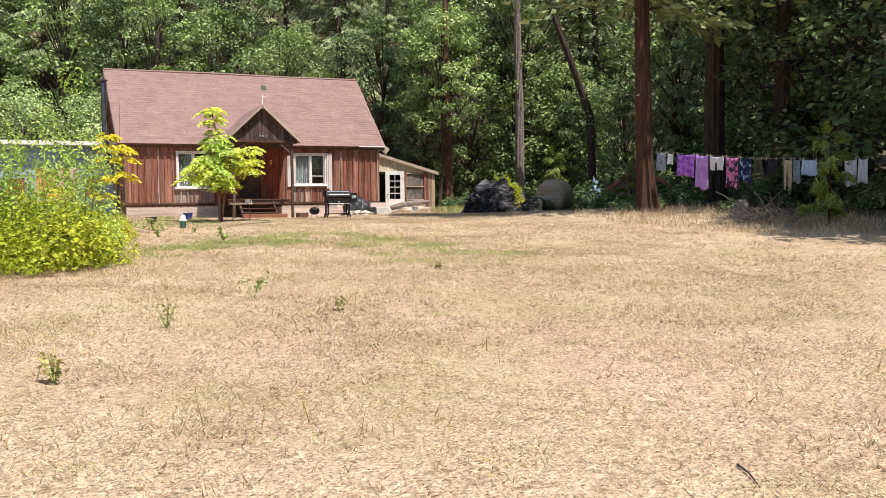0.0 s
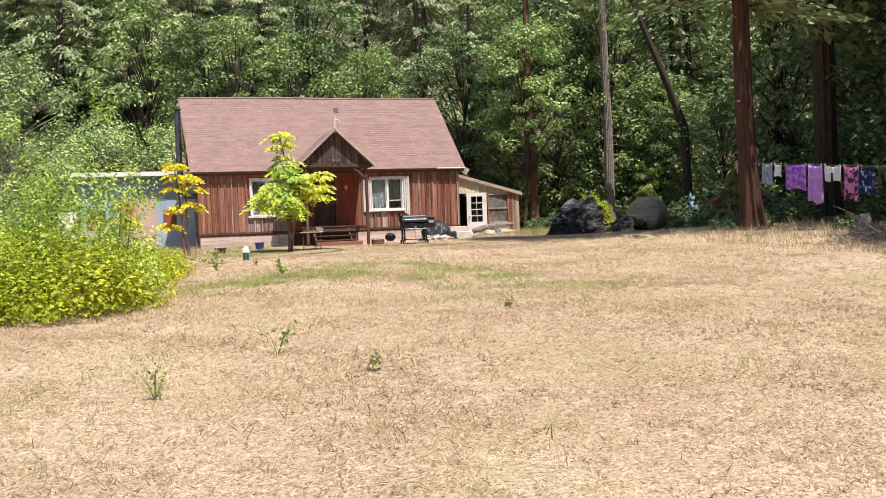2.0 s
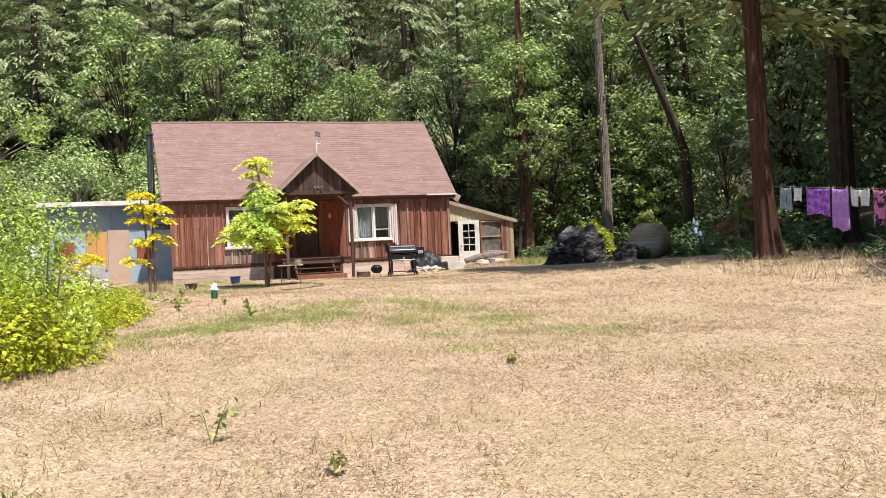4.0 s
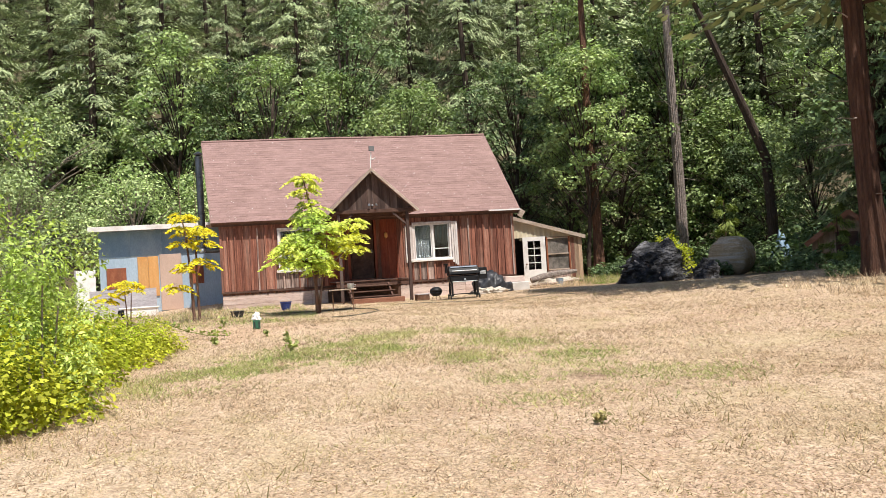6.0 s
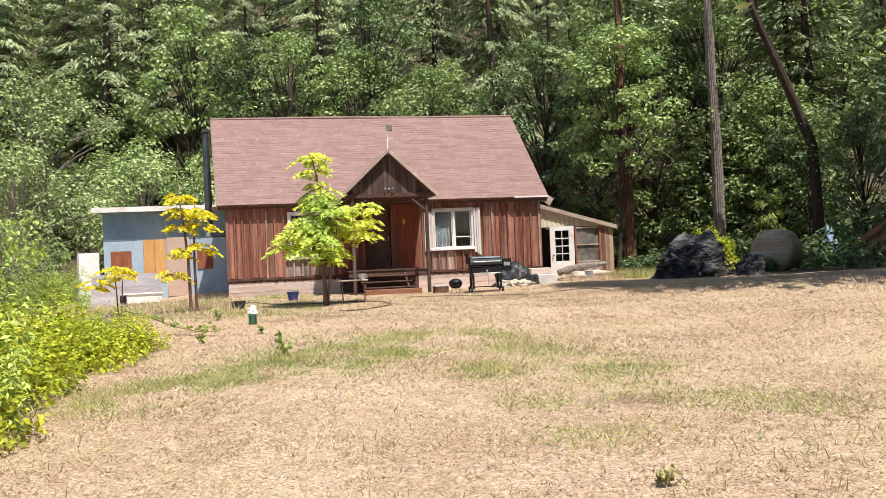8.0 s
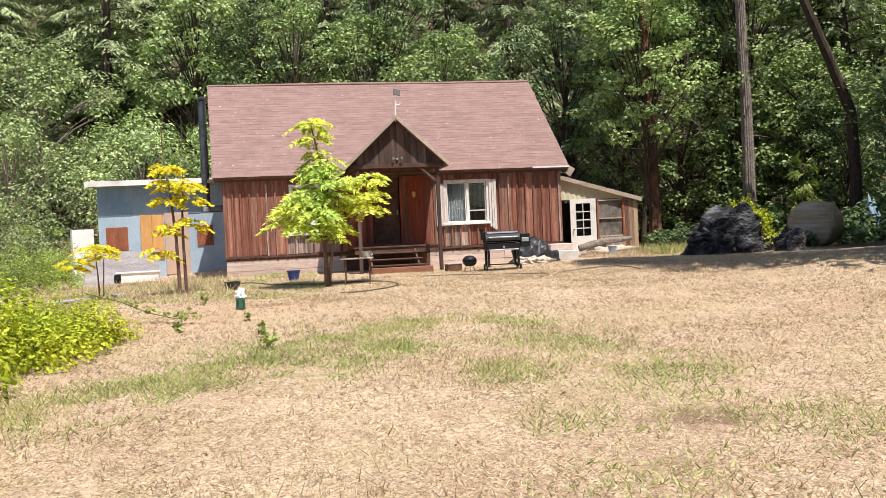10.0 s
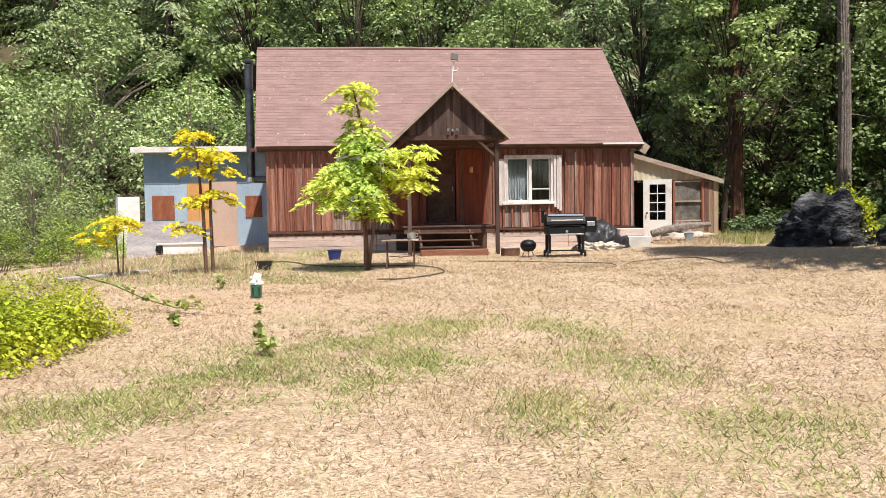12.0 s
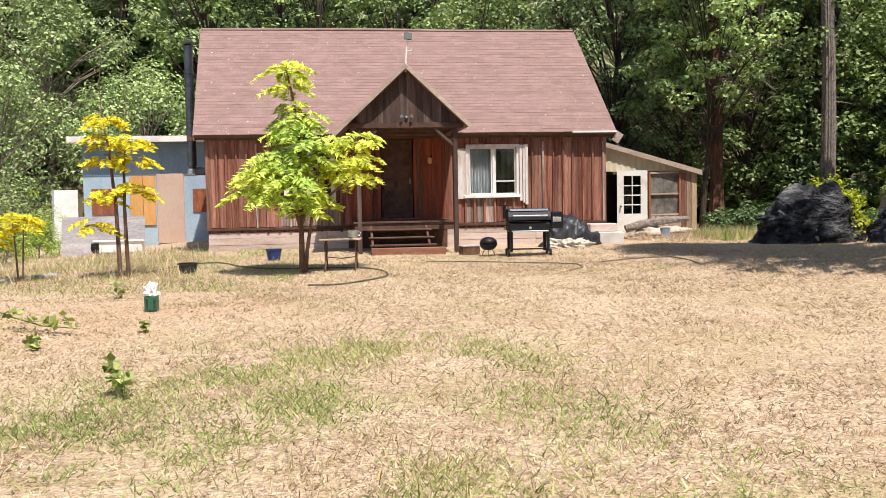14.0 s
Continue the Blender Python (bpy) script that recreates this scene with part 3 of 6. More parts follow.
for k, (z0, z1) in enumerate(((-0.35, 0.13), (0.135, 0.3), (0.305, 0.44))):
    for a, b in ((0.0, 2.95), (2.955, 3.5), (6.05, 8.4), (8.405, W)):
        part("skirting_plank", box(a + 0.004 * k, b, -0.035 - 0.006 * (k == 1), -0.002, z0, z1, 0.004, None, 0.004), M["skirt"], house)
# Skirting under the deck is coloured dark to stand for the porch's shade.
part("skirting_plank", box(3.505, 6.045, -0.03, -0.002, -0.35, 0.44), M["dark_wood"], house)


# windows
def window(x0, x1, z0, z1, name):
    w = empty(name, pose(0, 0, 0), "weathered white double window with a sliding sash", "window", kind="structure")
    o = 0.085
    for a, b, c, d in ((x0 - o, x1 + o, z1, z1 + o), (x0 - o, x0, z0 + 0.002, z1 - 0.002), (x1, x1 + o, z0 + 0.002, z1 - 0.002)):
        part("window_frame", box(a, b, -0.055, 0.1, c, d, 0.006, None, 0.006), M["white_worn"], w)
    part("window_sill", box(x0 - o - 0.08, x1 + o, -0.13, 0.1, z0 - 0.09, z0 - 0.002, 0.01, None, 0.006), M["white"], w)
    xm = x0 + (x1 - x0) * 0.52
    part("mullion", box(xm - 0.03, xm + 0.03, -0.02, 0.06, z0, z1, 0.004), M["white"], w)
    s = 0.035
    for a, b, y in ((x0, xm - 0.032, 0.02), (xm + 0.032, x1, 0.03)):
        bm = bmesh.new()
        for q in ((a, b, z0, z0 + s), (a, b, z1 - s, z1), (a, a + s, z0 + s, z1 - s), (b - s, b, z0 + s, z1 - s)):
            add_box(bm, q[0], q[1], y, y + 0.03, q[2], q[3])
        sash = part("sash", bm, M["white"], w)
        g = part("pane", box(a + s, b - s, y + 0.012, y + 0.016, z0 + s, z1 - s), M["glass"], sash)
        g.visible_shadow = False
    part("sash_bar", box(xm + 0.06, x1 - 0.03, 0.02, 0.05, z0 + 0.33, z0 + 0.36), M["white"], w)
    bm = bmesh.new()
    n = 24
    a, b = x0 + 0.03, xm - 0.04
    top = [bm.verts.new((a + (b - a) * i / n, 0.13 + 0.014 * math.sin(i * 1.9), z1 - 0.02)) for i in range(n + 1)]
    bot = [bm.verts.new((a + (b - a) * i / n, 0.13 + 0.02 * math.sin(i * 1.9 + 0.4), z0 + 0.01)) for i in range(n + 1)]
    for i in range(n):
        bm.faces.new((top[i], bot[i], bot[i + 1], top[i + 1]))
    c = part("curtain", bm, M["curtain"], w, "grey net curtain")
    so = c.modifiers.new("cloth", "SOLIDIFY")
    so.thickness = 0.004
    return w


for i, q in enumerate(WIN):
    window(*q, "window_%d" % (i + 1))
bm = bmesh.new()
for i in range(3):
    add_box(bm, 7.98 + i * 0.075, 8.05 + i * 0.075, -0.1 - 0.012 * i, -0.07, 1.12 - 0.05 * i, 2.58, 0.004, None, 0.012)
link("hanging_shutter", bm, M["white_worn"])
tagged(bpy.data.objects["hanging_shutter"], "peeling white board shutter hanging askew beside the window", "shutter")
bm = bmesh.new()
add_box(bm, 6.3, 6.57, -0.09, -0.05, 1.2, 2.5, 0.004, None, 0.01)
tagged(link("open_shutter", bm, M["white_worn"]), "peeling pale wooden shutter fixed beside the window", "shutter")

# the door
door = empty("door_1", pose(0, 0, 0), "dark brown panelled entrance door in the porch shade", "door", kind="structure")
bm = bmesh.new()
add_box(bm, DOOR[0] + 0.02, DOOR[1] - 0.02, 0.05, 0.09, DOOR[2] + 0.01, DOOR[3] - 0.01, 0.003)
leaf = part("door_leaf", bm, M["dark_wood"], door)
for zz in ((0.85, 1.35), (1.45, 2.0), (2.08, 2.62)):
    for xx in ((4.43, 4.72), (4.8, 5.1)):
        part("panel", box(xx[0], xx[1], 0.037, 0.05, zz[0], zz[1], 0.008), M["dark_wood"], leaf)
for a, b, c, d in ((DOOR[0] - 0.09, DOOR[0], DOOR[2], DOOR[3]), (DOOR[1], DOOR[1] + 0.09, DOOR[2], DOOR[3]), (DOOR[0] - 0.09, DOOR[1] + 0.09, DOOR[3] + 0.002, DOOR[3] + 0.1)):
    part("door_frame", box(a, b, -0.06, 0.12, c, d, 0.006), M["porch_board"], door)
part("door_handle", tube([(5.11, 0.05, 1.62), (5.11, -0.0, 1.62), (5.11, -0.01, 1.72), (5.11, 0.05, 1.74)], 0.012, 6), M["galv"], door, "bright metal door handle")

# the porch: deck, steps, posts, gable and roof
porch = empty("porch", pose(0, 0, 0), "gabled timber porch with slender posts and open steps", "porch")
for i in range(11):
    y = -0.07 - i * 0.165
    part("deck_board", box(3.6, 6.02, y - 0.16, y, 0.66, 0.7, 0.004), M["dark_wood"], porch)
part("joist", box(3.62, 6.0, -1.85, -1.79, 0.5, 0.655), M["dark_wood"], porch)
for i, (z, y) in enumerate(((0.53, -2.08), (0.36, -2.38), (0.2, -2.68))):
    part("step_tread", box(3.9 + 0.02 * i, 5.4 + 0.03 * i, y - 0.14, y + 0.14, z - 0.035, z, 0.006, None, 0.003), M["dark_wood"], porch)
part("step_riser", box(3.95, 5.62, -3.05, -2.86, -0.1, 0.14, 0.012, None, 0.006), M["tread"], porch, "thick brown timber bottom step")
for x in (4.0, 5.3):
    bm = bmesh.new()
    add_box(bm, x - 0.025, x + 0.025, -0.6, 0.6, -0.09, 0.09, 0, Matrix.Translation((0, -2.42, 0.24)) @ Matrix.Rotation(0.5, 4, "X"))
    part("stringer", bm, M["dark_wood"], porch)
for x in (3.72, 5.94):
    part("post", box(x - 0.05, x + 0.05, PY + 0.02, PY + 0.12, -0.05, 2.84, 0.008), M["gable"], porch)
    bm = bmesh.new()
    s = 1 if x < 5 else -1
    add_box(bm, -0.03, 0.03, -0.03, 0.03, 0, 0.62, 0, Matrix.Translation((x, PY + 0.07, 2.42)) @ Matrix.Rotation(s * 0.85, 4, "Y"))
    part("brace", bm, M["gable"], porch)
part("beam", box(3.5, 6.14, PY + 0.01, PY + 0.13, 2.845, 2.96, 0.006), M["dark_wood"], porch)
for x in (3.56, 5.98):
    part("beam", box(x, x + 0.1, PY + 0.135, -0.05, 2.845, 2.95), M["dark_wood"], porch)
# gable boards
x = 3.5
while x < 6.13:
    w = min(0.2 * rngb.uniform(0.85, 1.1), 6.14 - x)
    xa, xb = x + 0.002, x + w - 0.002
    top = lambda q: PORCH_APEX_Z - 0.12 - abs(q - PXC) * (PORCH_APEX_Z - PORCH_EAVE_Z) / (PX1 - PXC)
    za, zb, zc = top(xa), top(xb), top(PXC)
    if max(za, zb) > 3.0:
        bm = bmesh.new()
        za, zb = max(za, 2.975), max(zb, 2.975)
        prof = [(xa, 2.965), (xb, 2.965), (xb, zb)] + ([(PXC, zc)] if xa < PXC < xb else []) + [(xa, za)]
        a = [bm.verts.new((px, PY + 0.05, pz)) for px, pz in prof]
        b = [bm.verts.new((px, PY + 0.075, pz)) for px, pz in prof]
        bm.faces.new(a)
        bm.faces.new(list(reversed(b)))
        for i in range(len(prof)):
            j = (i + 1) % len(prof)
            bm.faces.new((a[j], a[i], b[i], b[j]))
        part("gable_board", bm, M["gable"], porch)
    x += w
prise = PORCH_APEX_Z - PORCH_EAVE_Z
pang = math.atan2(prise, PX1 - PXC)
y_meet = EAVE_Y + (PORCH_APEX_Z - EAVE_Z) / math.tan(slope)
y_low = EAVE_Y + 0.02
for s in (-1, 1):
    bm = bmesh.new()
    nrm = Vector((s * math.sin(pang), 0, math.cos(pang)))
    half = PX1 - PXC if s > 0 else 1.78
    e = Vector((PXC + s * half, 0, PORCH_APEX_Z - half * math.tan(pang)))
    a = Vector((PXC, 0, PORCH_APEX_Z))
    quad = [e + Vector((0, PY - 0.14, 0)), a + Vector((0, PY - 0.14, 0)), a + Vector((0, y_meet + 0.1, 0)), e + Vector((0, y_low + 0.1, 0))]
    t0 = [bm.verts.new(p) for p in quad]
    t1 = [bm.verts.new(p - nrm * 0.07) for p in quad]
    bm.faces.new(t0)
    bm.faces.new(list(reversed(t1)))
    for i in range(4):
        j = (i + 1) % 4
        bm.faces.new((t0[j], t0[i], t1[i], t1[j]))
    bmesh.ops.recalc_face_normals(bm, faces=bm.faces)
    part("porch_roof", bm, M["shingle"], porch)
    bm = bmesh.new()
    L = half / math.cos(pang)
    add_box(bm, 0, L + 0.03, -0.02, 0.02, -0.07, 0.012, 0.003, Matrix.Translation((PXC, PY - 0.165 + 0.003 * s, PORCH_APEX_Z - 0.01)) @ Matrix.Rotation(0 if s > 0 else math.pi, 4, "Z") @ Matrix.Rotation(pang, 4, "Y"))
    part("bargeboard", bm, M["fascia"], porch, "greyed plain bargeboard")
for i in range(5):
    y = PY + 0.5 + i * 0.45
    part("rafter", box(3.66, 5.98, y - 0.02, y + 0.02, 2.86, 2.94), M["dark_wood"], porch)

# lamp on the gable, wall lamp, little mast with a solar panel
gl = empty("gable_lamp", pose(4.83, PY + 0.03, 3.06) @ Matrix.Scale(0.6, 4), "twin-headed security floodlight on the porch gable", "outdoor lamp")
part("base", lathe([(0.05, 0), (0.06, 0.01), (0.06, 0.06), (0.03, 0.09)], 12), M["galv"], gl)
for s in (-1, 1):
    o = part("lamp_head", lathe([(0.02, 0), (0.045, 0.03), (0.07, 0.1), (0.072, 0.12), (0.02, 0.121)], 12), M["galv"], gl)
    o.matrix_basis = pose(s * 0.1 + 0.03 * s, -0.06, 0.03, 70, 0, s * 40)
wl = empty("porch_lamp", pose(5.62, -0.05, 2.2), "small brass-coloured wall lamp beside the door", "wall lamp")
part("back_plate", box(-0.05, 0.05, 0.0, 0.02, -0.1, 0.1, 0.005), M["rust"], wl)
part("shade", lathe([(0.02, -0.09), (0.055, -0.06), (0.06, 0.06), (0.02, 0.1)], 10), M["ply_orange"], wl).location = (0, -0.065, 0)
mast = empty("solar_lamp_mast", pose(4.83, PY + 0.02, 4.2), "white pole with a small solar panel on the porch ridge", "solar lamp")
part("pole", tube([(0, 0, -0.1), (0.02, 0, 0.3), (0.05, 0, 0.58)], 0.018, 8), M["white"], mast)
part("bracket", tube([(0.03, 0, 0.36), (0.14, -0.02, 0.36), (0.17, -0.03, 0.41)], 0.02, 6), M["white"], mast)
o = part("solar_panel", box(-0.09, 0.09, -0.012, 0.012, -0.1, 0.1, 0.004), M["black"], mast)
o.matrix_basis = pose(0.07, -0.02, 0.7, -30, 8, 0)

# stove pipe beside the gable wall
pipe = empty("stove_pipe", pose(-0.62, 1.8, 0), "tall black sheet-metal stove pipe with a rain cap", "stove pipe")
for z0, z1 in ((2.2, 3.4), (3.41, 4.7), (4.71, 5.4)):
    part("pipe_section", tube([(0, 0, z0), (0, 0, z1 - 0.06), (0, 0, z1 - 0.05), (0, 0, z1)], [0.12, 0.12, 0.13, 0.13], 18), M["steel"], pipe, smooth=False)
part("elbow", tube([(0, 0, 2.25), (0, 0, 2.15), (0.1, 0, 2.07), (0.64, 0, 2.07)], 0.105, 14), M["steel"], pipe)
part("rain_cap", lathe([(0.09, 5.42), (0.16, 5.47), (0.165, 5.5), (0.03, 5.58)], 18), M["steel"], pipe)
part("cleanout_cap", lathe([(0.1, 2.0), (0.13, 2.02), (0.13, 2.1), (0.1, 2.14)], 14), M["galv"], pipe)


# ---- lean-to room at the back corner ----
LY, LX1 = 3.0, 14.15
lean = empty("lean_to", pose(0, 0, 0), "cream lean-to room with screened window and sloping roof", "lean-to")
lz = lambda x: 2.97 - (x - 10.6) * 0.288
bm = bmesh.new()
n = 80
for i in range(n):
    a, b = W + 0.02 + (LX1 - W - 0.02) * i / n, W + 0.02 + (LX1 - W - 0.02) * (i + 1) / n
    for u, v in ((a, b),):
        y0 = LY + 0.012 * math.sin(i * math.pi / 2)
        y1 = LY + 0.012 * math.sin((i + 1) * math.pi / 2)
        q = [bm.verts.new(p) for p in ((u, y0, 1.92), (v, y1, 1.92), (v, y1, max(lz(v) - 0.1, 1.93)), (u, y0, max(lz(u) - 0.1, 1.93)))]
        bm.faces.new(q)
bmesh.ops.remove_doubles(bm, verts=bm.verts, dist=1e-4)
o = part("upper_panel", bm, M["cream"], lean)
o.modifiers.new("sheet", "SOLIDIFY").thickness = 0.02
rf = part("roof", slab((LY - 0.13, 0), (LY + 3.4, 0.12), 0, 1, 0.07), M["fascia"], lean)
me = rf.data
for v in me.vertices:
    x = 10.35 + v.co.x * (LX1 + 0.12 - 10.35)
    v.co = Vector((x, v.co.y, v.co.z + lz(x)))
fb = part("fascia", box(0, 1, 0, 1, 0, 1), M["fascia"], lean, "pale weathered roof edge board")
me = fb.data
for v in me.vertices:
    x = 10.35 + v.co.x * (LX1 + 0.12 - 10.35)
    v.co = Vector((x, LY - 0.16 + v.co.y * 0.03, lz(x) - 0.14 + v.co.z * 0.15))
part("wall", box(W + 0.02, 11.12, LY - 0.01, LY + 0.09, -0.5, 1.91), M["dark_wood"], lean)
part("wall", box(13.62, LX1, LY - 0.02, LY + 0.08, -0.5, 1.86), M["tan_board"], lean)
part("wall", box(12.62, 13.615, LY - 0.02, LY + 0.08, -0.5, 0.56), M["board_grey"], lean)
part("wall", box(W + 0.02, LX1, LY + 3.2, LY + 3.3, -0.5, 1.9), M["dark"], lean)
part("wall", box(LX1 - 0.1, LX1, LY + 0.085, LY + 3.2, -0.5, 1.86), M["board"], lean)
part("floor", box(W + 0.02, LX1 - 0.1, LY + 0.1, LY + 3.2, -0.45, -0.03), M["concrete"], lean)
for x, z in ((12.62, 1.9), (13.575, 1.9)):
    part("post", box(x, x + 0.06, LY - 0.04, LY + 0.04, 0.565, z), M["ply_red"], lean)
for i in range(3):
    x = 13.66 + i * 0.165
    part("board", box(x, x + 0.155, LY - 0.034, LY - 0.022, -0.2, 1.85, 0.003), M["tan_board"] if i else M["board"], lean)
for z in (0.57, 1.2, 1.84):
    part("screen_bar", box(12.685, 13.57, LY - 0.03, LY + 0.02, z, z + 0.05), M["fascia"], lean)
g = part("screen", box(12.685, 13.57, LY + 0.024, LY + 0.03, 0.625, 1.835), M["mesh"], lean, "dusty window screen")
g.visible_shadow = False
fd = empty("door_2", pose(11.62, LY - 0.06, -0.08, 0, 0, -5), "white half-glazed door standing ajar", "door", kind="structure")
bm = bmesh.new()
for a, b, c, d in ((0, 0.2, 0, 2.02), (0.72, 0.92, 0, 2.02), (0.2, 0.72, 1.86, 2.02), (0.2, 0.72, 0, 0.72)):
    add_box(bm, a, b, -0.02, 0.02, c, d)
bmesh.ops.remove_doubles(bm, verts=bm.verts, dist=1e-5)
dl = part("door_leaf", bm, M["white"], fd)
for i in range(2):
    for j in range(4):
        g = part("pane", box(0.2 + 0.27 * i, 0.45 + 0.27 * i, -0.004, 0.0, 0.72 + 0.288 * j, 0.975 + 0.288 * j), M["glass"], dl)
        g.visible_shadow = False
part("glazing_bar", box(0.45, 0.47, -0.018, 0.018, 0.72, 1.86), M["white"], fd)
for j in range(3):
    for i in range(2):
        part("glazing_bar", box(0.2 + 0.27 * i, 0.45 + 0.27 * i, -0.018, 0.018, 0.975 + 0.288 * j, 1.008 + 0.288 * j), M["white"], fd)
part("door_handle", lathe([(0.02, 0), (0.02, 0.04), (0.032, 0.05), (0.03, 0.075), (0.01, 0.08)], 10), M["rust"], fd).matrix_basis = pose(0.1, -0.02, 0.95, 90, 0, 0)


# ---- blue shed ----
SY, SX0, SX1 = 6.9, -4.85, -0.05
shed = empty("shed", pose(0, 0, 0), "faded blue plywood shed with a pale flat roof edge", "shed")
part("wall", box(SX0, SX1, SY, SY + 0.1, -0.7, 3.18), M["blue_light"], shed)
part("wall", box(SX0, SX0 + 0.1, SY + 0.105, SY + 3.4, -0.7, 3.18), M["blue"], shed)
part("wall", box(SX1 - 0.1, SX1, SY + 0.105, SY + 3.4, -0.7, 3.18), M["blue"], shed)
part("wall", box(SX0, SX1, SY + 3.405, SY + 3.5, -0.7, 3.18), M["blue"], shed)
for i in range(4):
    part("upper_panel", box(SX0 + 1.2 * i + 0.003, SX0 + 1.2 * i + 1.197, SY - 0.02, SY - 0.003, 2.12 + 0.03 * (i % 2), 3.15), M["blue"], shed)
part("roof", box(SX0 - 0.3, SX1 + 0.05, SY - 0.45, SY + 3.7, 3.2, 3.27), M["galv"], shed)
part("fascia", box(SX0 - 0.32, SX1 + 0.05, SY - 0.48, SY - 0.452, 3.17, 3.36, 0.004), M["white"], shed, "white painted roof edge board")
part("window_board", box(-4.6, -3.85, SY - 0.035, SY - 0.004, 0.86, 1.7, 0.004), M["ply_red"], shed, "rusty brown boarded window")
part("window_board", box(-1.42, -0.85, SY - 0.035, SY - 0.004, 0.9, 1.66, 0.004), M["ply_red"], shed, "rusty brown boarded window")
for a, b in ((-3.4, -3.0), (-2.99, -2.6)):
    part("door_board", box(a, b, SY - 0.04, SY - 0.004, 0.5, 2.1, 0.004), M["ply_orange"], shed, "new orange plywood board")
part("door_panel", box(-2.55, -1.7, SY - 0.045, SY - 0.004, -0.1, 2.16, 0.004), M["ply_pink"], shed, "pinkish primed plywood door")
part("ledge", box(-2.55, -0.1, SY - 0.3, SY - 0.05, -0.55, -0.14), M["dark_wood"], shed)


# ---- trees and bushes ----
def branch(bm, start, direction, length, r0, r1, rng, bend=0.25, sides=6, n=5, rise=0.0):
    p = Vector(start)
    d = Vector(direction).normalized()
    pts, rad = [p.copy()], [r0]
    for i in range(n):
        d = (d + Vector(rng.normal(size=3)) * bend / n + Vector((0, 0, rise / n))).normalized()
        p = p + d * (length / n)
        pts.append(p.copy())
        rad.append(r0 + (r1 - r0) * (i + 1) / n)
    add_tube(bm, pts, rad, sides)
    return pts


def broadleaf(name, height, spread, base, leaves, size, material, bark, seed, label, trunk_r=0.18, blobs=26, group="", open_=0.8):
    """A leafy tree: forked limbs, and leaves in clumps on the shell of uneven blobs."""
    rng = np.random.default_rng(seed)
    t = empty(name, pose(0, 0, 0), label, "tree", group)
    bm = bmesh.new()
    trunk = branch(bm, (0, 0, -0.3), (rng.normal() * 0.05, rng.normal() * 0.05, 1), height * 0.82, trunk_r, trunk_r * 0.25, rng, 0.35, 8, 8)
    cs, rs = [], []
    for i in range(blobs):
        u = (i + 0.5) / blobs
        z = base + (height - base) * u
        prof = math.sin(math.pi * (0.12 + 0.83 * u)) ** 0.7
        a = i * 2.4 + rng.normal() * 0.5
        rad = spread * prof * rng.uniform(0.35, 1.0)
        c = Vector((math.cos(a) * rad, math.sin(a) * rad, z))
        r = spread * rng.uniform(0.13, 0.27)
        cs.append(c)
        rs.append(r)
        j = min(max(int(z * 0.72 / (height * 0.82) * 8), 1), len(trunk) - 1)
        s = trunk[j]
        add_tube(bm, [s, s.lerp(c, 0.5) + Vector((0, 0, 0.08 * rad)), c], [trunk_r * 0.32 * (1.1 - u), trunk_r * 0.2, 0.012], 4, False)
    part("trunk", bm, bark, t, smooth=True)
    w = np.array(rs) ** 2
    pick = rng.choice(blobs, leaves, p=w / w.sum())
    v = rng.normal(size=(leaves, 3))
    v /= np.linalg.norm(v, axis=1)[:, None]
    rr = rng.uniform(0.35, 1, leaves) ** 0.5
    c = np.array([tuple(q) for q in cs])[pick] + v * (np.array(rs)[pick] * rr)[:, None] * np.array([1.15, 1.15, open_])
    # gather into sprays
    c += 0.25 * size * rng.normal(size=c.shape)
    ln = size * rng.uniform(0.6, 1.3, leaves)
    leaf_part("crown", c, ln, ln * rng.uniform(0.5, 0.8, leaves), material, t, rng, 0.35, face=v * 0.7 + np.array([0, 0, 0.75]))
    return t


